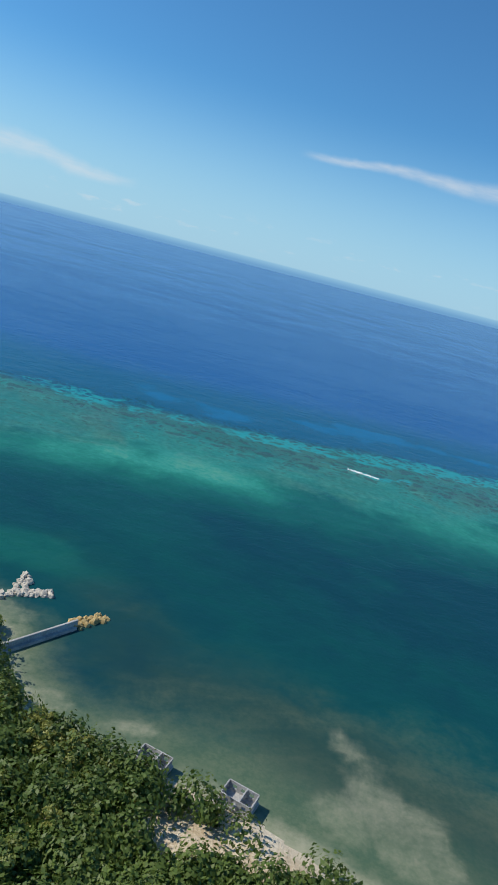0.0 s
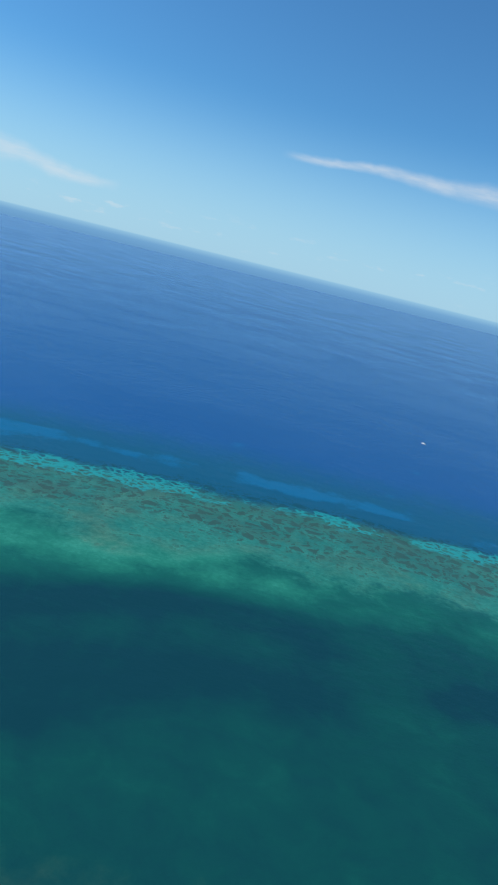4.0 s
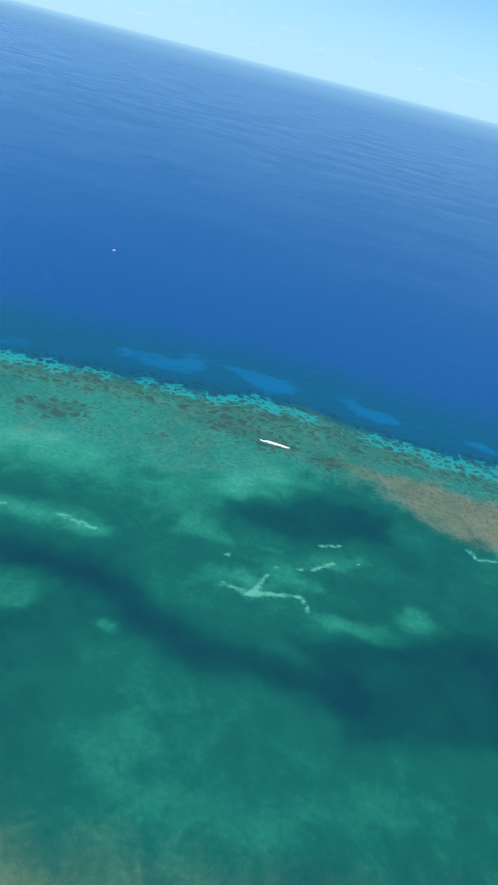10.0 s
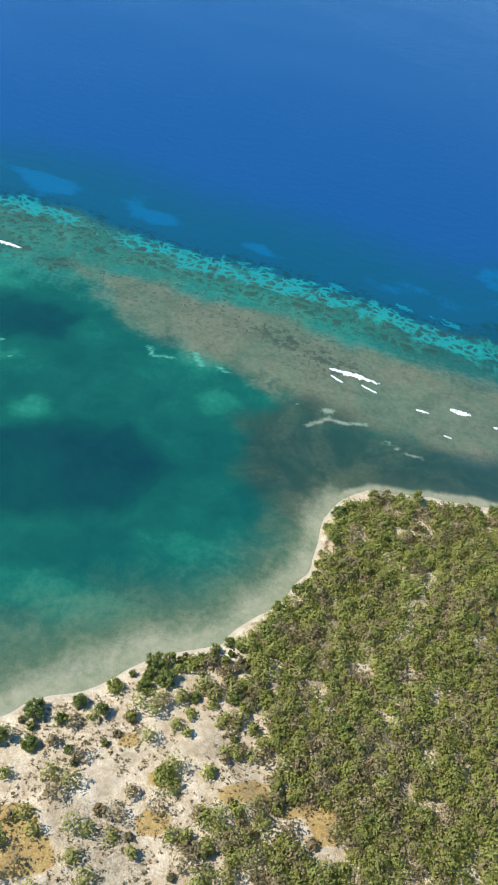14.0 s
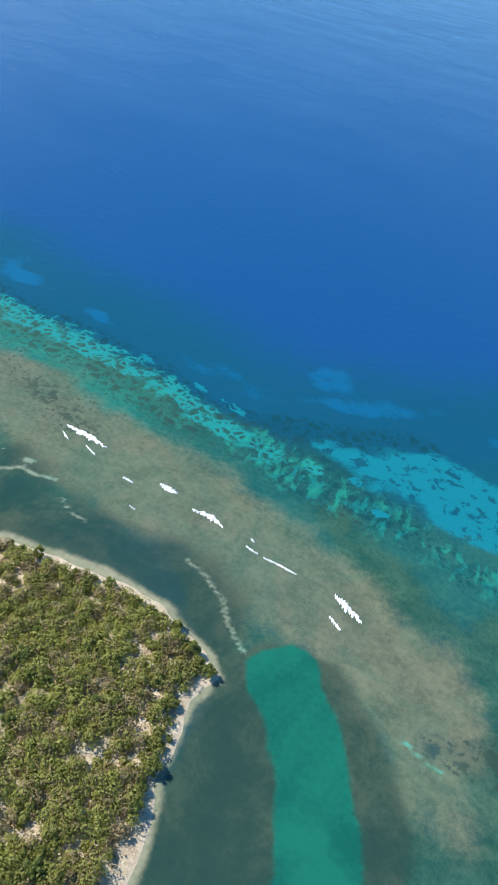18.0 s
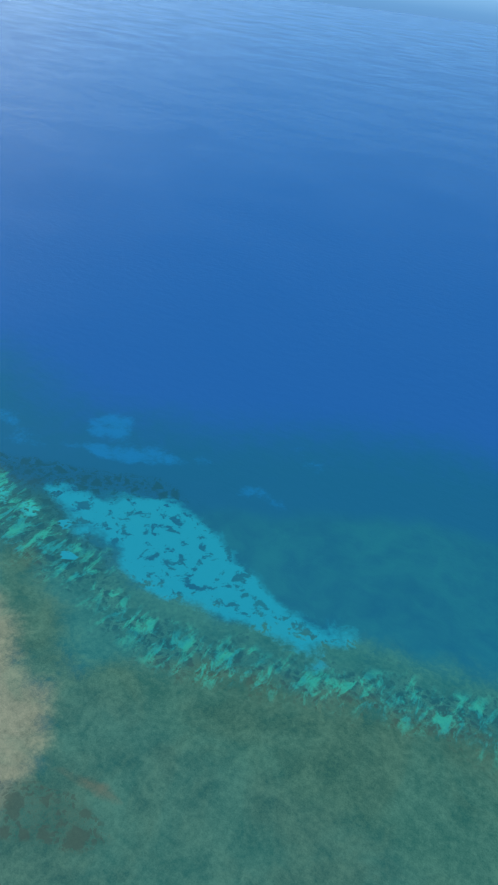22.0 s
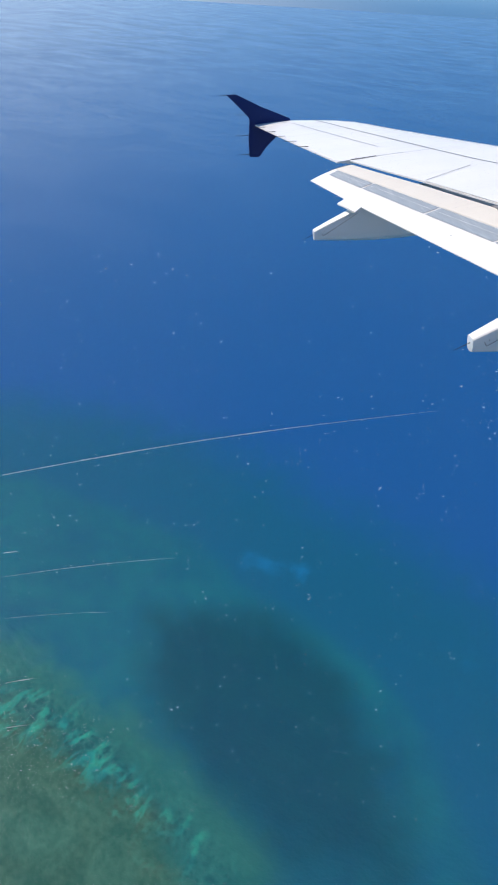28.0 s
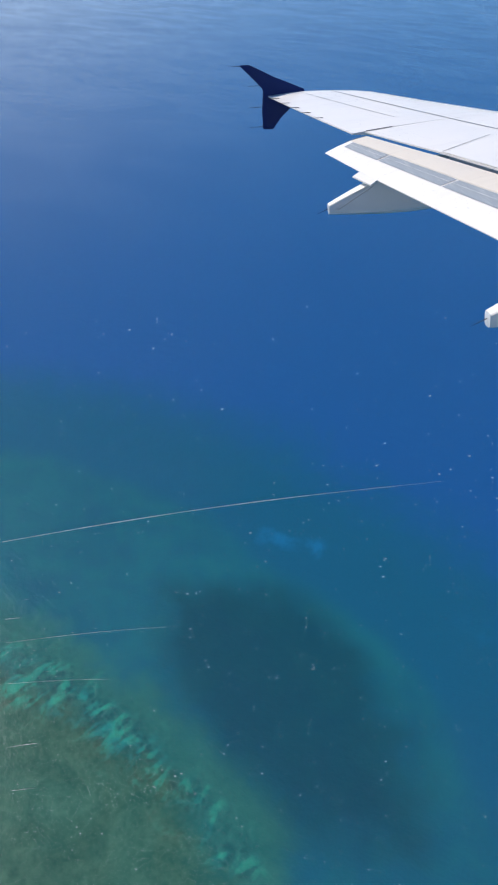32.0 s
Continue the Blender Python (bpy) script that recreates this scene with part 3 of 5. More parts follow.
xs, ys = axis(1.3, -560, 545, (-40000, 40000)), axis(1.3, 36, 410, (-40000, 60000))
X, Y = np.meshgrid(xs, ys)
off = offshore(X, Y)
wob = fbm(X, Y, 26, 5) * 16 + fbm(X, Y, 8, 9) * 5
PX, PY = X + fbm(X, Y, 20, 15) * 10, Y + wob * 0.6                  # warped plan, for ragged outlines
EDGE = [(-4000, 330), (-884.3, 210.4), (-549.4, 211.3), (-478.6, 225.1), (-421.4, 247.2), (-372.4, 255.5), (-324.9, 261.8), (-275.2, 269.1), (-198, 275.2), (-137, 282.9), (-85.6, 290.2), (-39.2, 281.4), (18.9, 277.3), (59.8, 271.7), (94.4, 266.8), (123.6, 268.9),
        (182.4, 299.2), (208.8, 317.1), (238.5, 340), (271.3, 362), (312.1, 373), (346.2, 384.9), (378.4, 379), (409.9, 382.2), (439.4, 383.1), (465.9, 371.2), (490.3, 353), (516.2, 327.7), (617.2, 226.1), (900, -100), (4000, -2600)]
INNER = [(-4000, 210), (-585, 140.3), (-429.3, 174), (-358.9, 182.2), (-324.4, 194.9), (-256.4, 203.8), (-199.3, 202.5), (-164.8, 204), (-133.6, 202.7), (-109, 211.9), (-79.6, 224.2), (-45, 219.1), (-22.2, 210.5), (6.8, 207), (39.8, 197.1), (69.6, 191.1)]
out_e = inside_of(PX, PY, EDGE + [(9000, 9000), (-9000, 9000)])      # metres beyond the drop-off
in_y = np.interp(X, [p[0] for p in INNER], [p[1] for p in INNER])
west = 1 - step(X, 60, 150)                                          # fringing reef with a lagoon; east of it an open terrace
# lagoon floor: 0 deep and dark, 1 shallow and pale
lagoon = 0.42 + fbm(X, Y, 60, 71) * 0.34 + fbm(X, Y, 18, 75) * 0.16
for pts, wd, k in (([(-461.9, 131), (-443.4, 126.6), (-427.7, 116.2), (-408.4, 110.8), (-384.1, 105.7), (-350.5, 104.7)], 9, 0.34), ([(-413.5, 130.5), (-378.3, 139), (-354.4, 153.1), (-324.9, 165.6), (-293.5, 164.5)], 10, 0.3), ([(-370.3, 119.7), (-336.3, 122.7), (-298.2, 138.3)], 12, 0.26),
                   ([(-257.1, 154.8), (-233.9, 153), (-184, 144), (-143.8, 145.5), (-129, 139.8), (-117.2, 131), (-103.5, 126.3), (-85.8, 123.6), (-65.1, 122)], 6.5, 0.4)):
    lagoon -= k * np.exp(-(near_line(PX, PY, pts) / wd) ** 2)
for poly, k in (([(-108.9, 199.1), (-75.6, 217.4), (-45, 212.2), (-46.9, 197.2), (-80.3, 184.8), (-105, 187.4)], 0.3), ([(-77, 135.5), (-41.6, 152.9), (-5.9, 158.8), (10.1, 148.1), (-3.7, 127), (-29.4, 114.6), (-65, 106.2)], 0.3)):
    lagoon -= k * step(inside_of(PX, PY, poly), -5, 6)
for cx, cy, rx, ry, k in ((-161.4, 133.4, 15, 11, 0.55), (-130, 128.9, 4, 3, 0.45), (-192.9, 137, 8, 3, 0.3), (-235.9, 153, 5, 3, 0.25), (-433.6, 122.9, 9, 6, 0.3), (-493.3, 95.6, 16, 7, 0.4), (-486.6, 165.5, 30, 9, 0.3), (15, 182.4, 8, 7, 0.25), (-59.3, 147.6, 14, 5, 0.35), (-119.8, 93.7, 13, 8, 0.2), (-98.3, 82.2, 20, 6, 0.16), (-9.4, 95.2, 30, 6, 0.18), (20.4, 119.7, 14, 6, 0.15), (-59, 90.5, 24, 6, 0.12)):
    here = blob(PX, PY, cx, cy, rx, ry)
    lagoon += k * 0.62 * step(here + fbm(X, Y, 11, 91, 5) * 0.8, 0.15, 0.75) * step(here, 0.08, 0.3)
lagoon += 0.34 * np.exp(-(near_line(PX, PY, [(-184.2, 164.7), (-157.7, 167), (-144, 165.2)]) / 5) ** 2)
lagoon += 0.28 * np.exp(-(near_line(PX, PY, [(-132.5, 187.9), (-107.9, 170.7), (-94.9, 156.1), (-77.1, 160.2), (-61.4, 173.2), (-46.5, 157.8)]) / 10) ** 2) * step(fbm(X, Y, 14, 23, 5), -0.16, 0.16)
lagoon += 0.34 * step(Y + wob * 0.8 - in_y, -30, 4) * west * step(fbm(X, Y, 34, 33), -0.25, 0.1)
lagoon -= 0.24 * (1 - step(X, -240, -110)) * (1 - step(Y - in_y, -40, 0))
# zones
reef = step(Y + wob * 1.5 - in_y, -10, 26) * (1 - step(out_e, -8, 6)) * (1 - step(X, 40, 110))
SPIT = [(-59.8, 241.9), (-22, 242.6), (30.1, 237.7), (58.9, 231.8), (102.4, 227), (150.1, 217.9), (184.3, 204.7), (210, 194), (221.8, 181), (220.2, 149.4), (210.8, 148.3), (202.3, 158.9), (187.3, 168.3), (170.6, 176.6), (147.6, 175.8), (117.7, 190.8), (85.6, 189.5), (60.7, 192.3), (39.7, 198.1), (6.8, 208), (-21.1, 216.2)]
spit = step(inside_of(PX, PY, SPIT) + fbm(X, Y, 16, 63) * 12, -16, 9)
FLATS = [(147.6, 234.6), (183.4, 223.4), (208, 210), (241.3, 236.5), (282.7, 255.4), (333.1, 277.5), (375.8, 290.3), (415.3, 293.7), (446.1, 287.4), (472.7, 248.3), (466.1, 113.6), (235.6, 75.4), (208.7, 121.9), (213.1, 145.4), (186.5, 176.3)]
olive = step(inside_of(PX, PY, FLATS) + fbm(X, Y, 20, 64) * 14, -20, 16)
olive = np.maximum(olive, step(inside_of(PX, PY, [(109.8, 185.5), (147.2, 182.6), (180.5, 183.8), (210.3, 179.9), (325.1, 255.8), (446.1, 286.4), (505.3, 117.6), (448.2, 1.8), (153.2, -35.4), (153.2, 151.4)]), -6, 8))
green = step(inside_of(PX, PY, [(58.2, 259.5), (94.9, 258.6), (124.3, 261), (155.8, 259.8), (182.8, 252.9), (208.4, 253), (239.8, 260.6), (290.9, 283.5), (345.4, 300.4), (393.6, 311.8), (444.9, 309.3), (482.2, 288), (444, 235.8), (244.6, 217.2), (184.2, 206.8), (102.6, 219.2), (59, 227)]) + fbm(X, Y, 18, 65) * 10, -16, 12)
murk = np.maximum(step(inside_of(PX, PY, [(40.8, 196.1), (59.7, 191.3), (85.6, 188.5), (117.8, 188.7), (147.7, 174.8), (154.7, 162), (153.1, 152.4), (125.2, 165), (83.4, 159.6), (60.5, 154.6), (53.5, 136.3), (44.4, 136.1), (32.3, 151.7), (26.1, 174.8)]) + fbm(X, Y, 24, 68) * 16, -14, 9),
                  step(inside_of(PX, PY, [(145.5, 156.2), (158.3, 172.9), (178.9, 177.5), (195.4, 163.2), (214.4, 140.2), (217.6, 74), (154.8, 66), (156, 110.1)]), -4, 5))
murk = np.maximum(murk, 0.85 * np.exp(-((off + wob * 0.5 - 20) / 12) ** 2) * step(X, -520, -440) * (1 - step(X, -400, -340)))
pool = step(inside_of(X + wob * 0.22, Y + fbm(X, Y, 10, 14) * 5, [(155.7, 163.2), (158.5, 169.8), (166.6, 175.1), (173.9, 173.9), (177.7, 167.2), (187.2, 157.2), (195, 144.7), (201.1, 133.8), (207.8, 116.5), (211.6, 84.9), (187.6, 82.7), (185.9, 116.5), (178.5, 133.5), (168.6, 146.7), (159.3, 155.6)]), -2.2, 2.6)
NET = [(-544.6, 209.4), (-478.2, 217.3), (-440, 226.6), (-413.4, 239.4), (-348.2, 253.3), (-302.3, 259.3), (-237.9, 262.5), (-198.9, 270.2), (-148.9, 277.8), (-106.6, 282.3), (-54, 276.1), (-33.6, 273.2), (13, 271.4), (52.9, 267.7), (83.3, 259.6), (107.1, 253.9), (119, 251.1), (134.4, 255.5)]
SPURS = [(116.8, 255.6), (146.8, 244.7), (177.7, 240.7), (203.7, 237.9), (228.7, 237.6), (251.9, 248), (298.6, 268.1), (347, 284.6), (388.3, 295.5), (422.4, 296.5), (446, 292.3), (474.8, 275.7)]
net = (0.62 + fbm(X, Y, 22, 73, 5) * 1.3) * np.exp(-(near_line(PX, PY, NET) / 9.0) ** 2) + 0.5 * np.exp(-(near_line(PX, PY, [(-441.7, 208), (-423.1, 210.2), (-415.4, 216.2)]) / 4) ** 2)
spurs = np.exp(-(near_line(PX, PY, SPURS) / 13.0) ** 2) * (0.7 + 0.9 * fbm(X, Y, 30, 19)) + 0.55 * np.exp(-(near_line(PX, PY, [(58.2, 259.5), (95.3, 252.6), (124.9, 249.1), (146.7, 246.7), (174.9, 247.9)]) / 13) ** 2)
sand = step(inside_of(PX, PY, [(133.6, 269), (155.7, 279), (181.7, 294.2), (200.8, 293.4), (218.6, 284), (241, 279.1), (274.7, 277.1), (262.2, 265), (239.9, 258.6), (203.1, 259.6), (177.9, 263.8), (160.5, 264.9)]) + fbm(X, Y, 16, 51, 5) * 16, -12, 7)
for cx, cy, rx, ry in ((157.8, 259.3, 4.5, 3), (170.9, 246.3, 3.5, 3), (47.6, 277.6, 7, 2.4), (95.1, 271, 8, 2.4), (78.9, 274.9, 6, 2)):
    sand = np.maximum(sand, step(blob(PX, PY, cx, cy, rx, ry, -28) + fbm(X, Y, 4, 52) * 0.5, 0.3, 0.6))
heads = 0.75 * np.exp(-((near_line(PX, PY, NET) - 5) / 10) ** 2) * west + 0.35 * reef + sum(k * blob(PX, PY, cx, cy, rx, ry, tn) for cx, cy, rx, ry, tn, k in
        ((-181.8, 234.2, 10, 5, 15, 1.9), (-104.5, 252.3, 19, 6, -18, 1.9), (-67.7, 241.8, 5.5, 4, 0, 2), (-251.6, 239.8, 22, 7, -8, 1.6), (-324.5, 229.3, 30, 8, 0, 0.8), (-410.6, 215.4, 26, 6, 5, 1.8), (-468.3, 201.6, 24, 7, 5, 0.9), (39.1, 224.4, 22, 5, -14, 0.5)))
heads += 0.85 * step(inside_of(PX, PY, [(94.2, 268.8), (133.9, 286.6), (168.3, 303.3), (183.4, 299.3), (159.5, 282.5), (135.5, 269.5), (155.6, 261.8), (181.7, 252.7), (175.4, 242.2), (136.8, 246.7)]), -6, 5) + 0.75 * spurs
heads += 0.8 * step(blob(PX, PY, 232, 172, 26, 9, 20) + fbm(X, Y, 12, 67) * 0.4, 0.25, 0.7)
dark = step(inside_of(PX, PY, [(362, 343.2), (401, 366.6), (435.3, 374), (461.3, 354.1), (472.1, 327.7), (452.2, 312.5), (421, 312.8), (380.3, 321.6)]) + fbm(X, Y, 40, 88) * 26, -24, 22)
rust = 0.8 * step(blob(PX, PY, 262, 160, 24, 7, 25) + 0.8 * blob(PX, PY, 236, 186, 22, 3.5, 20) + fbm(X, Y, 14, 27, 5) * 0.8, 0.2, 1.0)
patches = sum(k * blob(PX, PY, cx, cy, rx, ry, tn) for k, cx, cy, rx, ry, tn in ((1, 132.9, 303.6, 24, 6, 20), (1, 171.1, 325.8, 26, 8, 25), (1, 205.1, 328.4, 14, 6, 10), (0.9, 214, 359.7, 9, 14, 0), (0.9, 120.1, 319.1, 12, 14, 0),
        (1, -99.3, 311.4, 22, 7, -12), (1, -58.9, 303, 16, 8, -15), (0.9, -188.3, 305.3, 34, 7, 0), (0.9, -246.8, 294.4, 26, 7, 5), (0.9, -324.9, 284.8, 26, 7, 3), (0.8, 9.1, 293.4, 20, 5, -8), (0.8, 67.1, 288.2, 16, 4, -10), (0.8, -421.5, 278, 40, 8, 5)))
patches += np.exp(-(near_line(PX, PY, [(374.3, 387.6), (418.2, 405.8), (453.3, 406.7), (484.2, 388), (499.1, 367), (516.1, 331.7)]) / 6.5) ** 2) + 0.7 * blob(PX, PY, 492, 281, 12, 9)
pale = step(fbm(X, Y, 34, 43, 5), -0.2, 0.12) * step(patches * 1.1 + fbm(X, Y, 20, 41, 5) * 1.9 + 0.5 * np.exp(-((out_e - 22) / 14) ** 2) * west, 0.15, 1.1)
pale *= np.maximum(step(out_e, -6, 4), step(patches, 0.15, 0.4))
bright = np.zeros_like(X)
for pts, wd in (([(-104.8, 152), (-94.9, 151.1), (-90, 162)], 1.0), ([(-94.9, 151.1), (-79.1, 155.2), (-77.1, 149.3)], 1.0), ([(-184.2, 164.7), (-175.3, 165.7)], 0.9), ([(-157.8, 168), (-144, 165.2)], 1.0), ([(-17.2, 203.8), (-14.2, 198.9), (-6.2, 201)], 1.0), ([(-0.2, 206.9), (1.8, 202.1), (3.8, 200.2)], 1.7),
                ([(9.8, 201.2), (13.8, 199.3)], 0.8), ([(-75.2, 170.1), (-67.4, 177)], 1.1), ([(-72.4, 184.9), (-65.5, 187)], 0.9), ([(45, 181.5), (52.8, 188.9), (57.8, 188.2), (66.7, 190.9)], 1.3), ([(72.8, 184.5), (77.8, 181.8), (85.9, 179.3)], 0.9), ([(122.1, 185), (130.4, 182.8), (138, 177.8), (145.8, 171.4), (154.5, 165.1)], 1.1), ([(202, 163.1), (206.5, 160.5), (213.1, 159.2)], 1.0)):
    bright += 0.7 * np.exp(-(near_line(X + wob * 0.35, Y + wob * 0.35, pts) / (wd * 0.8)) ** 2) * (0.6 + 1.2 * np.abs(fbm(X, Y, 5, 97))) + 0.26 * np.exp(-(near_line(X + wob * 0.3, Y, pts) / (wd * 3.5)) ** 2)
for cx, cy, r in ((-102.9, 167.8, 1.5), (-79.2, 169, 1.2), (-59.5, 179.1, 1.2), (40.9, 192.1, 1), (28.8, 200.6, 1.2), (51.7, 192.7, 2.4), (-87.1, 167, 1)):
    bright += 0.9 * blob(X, Y, cx, cy, r * 1.3, r * 0.7, 20)
milk = np.exp(-(np.maximum(off + wob * 0.35, 0) / np.interp(X, [-520, -440, -300, -100, -20, 20, 56, 60, 150], [3, 4, 6, 12, 11, 8, 7, 2.5, 2.0])) ** 2)
for cx, cy, rx, ry in ((-433, 68.2, 7, 7), (-426.1, 60.4, 8, 8), (-437.7, 58.2, 5, 5), (-470.5, 62.2, 6, 2.5), (-462.7, 62.5, 5, 1.6), (-465.7, 56.5, 7, 2), (-233, 73.1, 22, 9), (-487.3, 74.3, 8, 5)):
    milk = np.maximum(milk, (0.5 if cx < -400 else 0.26) * step(blob(PX, PY, cx, cy, rx, ry) + fbm(X, Y, 6, 93, 5) * 1.5, 0.15, 0.9) * step(blob(PX, PY, cx, cy, rx, ry), 0.1, 0.4))
tan_f = np.exp(-(np.maximum(off, 0) / np.interp(X, [-520, -470, -420, -300, -100, 0, 60, 150], [7, 9, 30, 36, 34, 24, 12, 6])) ** 2)
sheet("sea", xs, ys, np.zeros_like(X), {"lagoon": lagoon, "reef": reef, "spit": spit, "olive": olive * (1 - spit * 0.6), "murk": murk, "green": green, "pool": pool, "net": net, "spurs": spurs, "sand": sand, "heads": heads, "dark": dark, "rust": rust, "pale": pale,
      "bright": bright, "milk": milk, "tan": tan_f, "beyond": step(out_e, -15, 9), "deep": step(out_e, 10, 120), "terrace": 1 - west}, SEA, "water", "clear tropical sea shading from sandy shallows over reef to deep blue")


def land_height(x, y):
    inland = -offshore(x, y) + fbm(x, y, 11, 3) * 4
    return np.where(inland > -3, np.minimum(inland, 6) * 0.12, -1.0) + step(inland, 3, 40) * (1.2 + 1.6 * (fbm(x, y, 40, 8) + 0.3)) + step(inland, 1, 6) * fbm(x, y, 4.5, 12) * 0.6


lx, ly = axis(1.2, -60, 165, (-4000, 4000)), axis(1.2, 24, 170, (-4000, 300))
LX, LY = np.meshgrid(lx, ly)
ochre = sum(blob(LX, LY, cx, cy, rx, ry, 20) for cx, cy, rx, ry in ((4, 43.4, 7, 5), (31.9, 58.7, 5, 3), (48.1, 60, 5, 2.4), (58.2, 60.1, 5, 3.5), (68.3, 58.2, 5, 4.5), (9, 37.4, 8, 4), (-7, 43.3, 4, 2), (21.8, 64.6, 3, 2), (-18.9, 38.1, 4, 2.5), (32, 49.7, 4, 3), (44.8, 82, 2, 1.2)))
sheet("ground", lx, ly, land_height(LX, LY), {"ochre": step(ochre + fbm(LX, LY, 5, 87) * 0.7, 0.35, 0.7)}, SAND, "ground", "pale coral sand and scrubland along the shore with ochre patches")
# the other stretch of coast, at the start of the flight
bx, by = axis(0.8, -500, -405, (-620, -300)), axis(0.8, 18, 84, (-30, 118))
BX, BY = np.meshgrid(bx, by)
zb = land_height(BX, BY)
zb = np.where((BX < -300.5) & (BX > -619), zb + 0.02, -1.5)
sheet("beach", bx, by, zb, {"ochre": np.zeros_like(zb)}, SAND, "ground", "pale sandy beach with scree below dense green trees")

# ---- the airliner: x forward, y to the left, z up from the window; nose-up in the climb ----
AIR = WINDOW @ Matrix(((0.9159, -0.2197, -0.3361, 0), (0.2099, 0.9755, -0.0657, 0), (0.3423, -0.0103, 0.9395, 0), (0, 0, 0, 1)))
airliner = tagged(new("airliner"), "white airliner wing with navy wingtip fence, flaps extended", "airplane")
airliner.matrix_world = AIR
TIP = 15.2


def wing_z(y):
    d = TIP - y
    return -0.779 - 0.129 * d + 0.003 * d * d


def lead(y):
    x = 3.73 + (13.9 - y) * 0.45
    return x - 0.87 * max(0.0, (y - 14.15) / 1.05) ** 2.2


GAP = [(-0.2, 4.75), (2, 4.62), (5, 4.30), (7.31, 3.76), (7.97, 3.57), (9.49, 3.14), (11.27, 2.53)]
FLAP_TE = [(-0.2, 3.55), (5.69, 2.94), (6.91, 2.72), (8.14, 2.48), (9.92, 2.11), (11.14, 1.87)]


def trail(y):
    return 1.47 + (TIP - y) * 0.219 if y > 11.275 else lerp(y, GAP)


def section(y, xt, xl, z, thick, nose=0.05, steps=9):
    """One closed rib: flat-topped, thickest behind the rounded nose."""
    c, top, low = xl - xt, [], []
    for i in range(steps + 1):
        s = (i / steps) ** 0.8
        s = 1 - (1 - s) ** 1.35
        drop = nose * c * max(0.0, (s - 0.86) / 0.14) ** 2
        crown = 0.012 * c * 4 * s * (1 - s)
        top.append((xt + c * s, y, z + crown - drop))
        if 0 < i < steps:
            t = thick * c * (1.55 * math.sqrt(1 - s) * s ** 0.8 + 0.03)
            low.append((xt + c * s, y, z - t - drop * 0.6))
    low.insert(0, (xt, y, z - 0.02))
    return top + low[::-1]


ys_wing = [TIP - 0.02, 15.1, 14.9, 14.6, 14.3, 13.9, 13.2, 12.2, 11.2751, 11.2749, 10.4, 9.5, 8.5, 7.6, 6.4, 5.0, 3.0, 1.0, -0.2]
part("outer_wing_skin", loft([section(y, trail(y), lead(y), wing_z(y), 0.085) for y in ys_wing if y > 11.275]), WHITE, airliner, "white painted outer wing with aileron", True)
part("wing_skin", loft([section(y, trail(y), lead(y), wing_z(y), 0.085) for y in ys_wing if y < 11.275]), WHITE, airliner, "white painted wing with faint streaks", True)


def on_wing(x, y, lift=0.006):
    c = lead(y) - trail(y)
    s = min(max((x - trail(y)) / c, 0), 1)
    return Vector((x, y, wing_z(y) + 0.012 * c * 4 * s * (1 - s) - 0.05 * c * max(0.0, (s - 0.86) / 0.14) ** 2 + lift))


def seam(pts, width, mat, name="panel_seam", lift=0.006, steps=8):
    """A narrow strip laid over the upper skin."""
    line = []
    for (ax, ay), (bx, by) in zip(pts, pts[1:]):
        line += [(ax + (bx - ax) * k / steps, ay + (by - ay) * k / steps) for k in range(steps)]
    line.append(pts[-1])
    bm, rows = bmesh.new(), []
    for k, (x, y) in enumerate(line):
        ax, ay = line[max(k - 1, 0)]
        bx, by = line[min(k + 1, len(line) - 1)]
        side = Vector((-(by - ay), bx - ax)).normalized() * width / 2
        rows.append([bm.verts.new(on_wing(x + side.x, y + side.y, lift)), bm.verts.new(on_wing(x - side.x, y - side.y, lift))])
    for a, b in zip(rows, rows[1:]):
        bm.faces.new((a[0], b[0], b[1], a[1]))
    return part(name, bm, mat, airliner)


seam([(2.66, 14.85), (3.39, 12.67), (4.15, 10.28), (4.62, 9.05), (5.7, 6.2), (6.6, 3.0)], 0.017, DARK)
seam([(2.19, 14.80), (3.14, 11.86)], 0.010, DARK)
seam([(2.54, 11.27), (2.95, 11.27)], 0.016, DARK)
seam([(2.90, 14.75), (3.60, 13.75), (4.62, 11.5), (5.28, 10.05), (6.4, 7.5), (7.6, 4.5)], 0.014, GREY)
seam([(1.58, 14.95), (2.3, 15.0)], 0.014, GREY)

seam([(lead(y) - 0.15, y) for y in (13.95, 11.0, 8.0, 5.0, 2.0)], 0.016, DARK)

# slat edge on the nose of the wing
bm = bmesh.new()
rows = []
for y in np.linspace(14.0, 0.0, 30):
    x, z = lead(y), wing_z(y)
    c = x - trail(y)
    rows.append([bm.verts.new((x + 0.035, y, z - 0.055 * c)), bm.verts.new((x - 0.02, y, z - 0.03 * c)), bm.verts.new((x - 0.20, y, z + 0.004)), bm.verts.new((x - 0.20, y, z - 0.02))])
for a, b in zip(rows, rows[1:]):
    for i in range(3):
        bm.faces.new((a[i], b[i], b[i + 1], a[i + 1]))
part("slat", bm, GREY, airliner, "pale grey leading-edge slat", True)

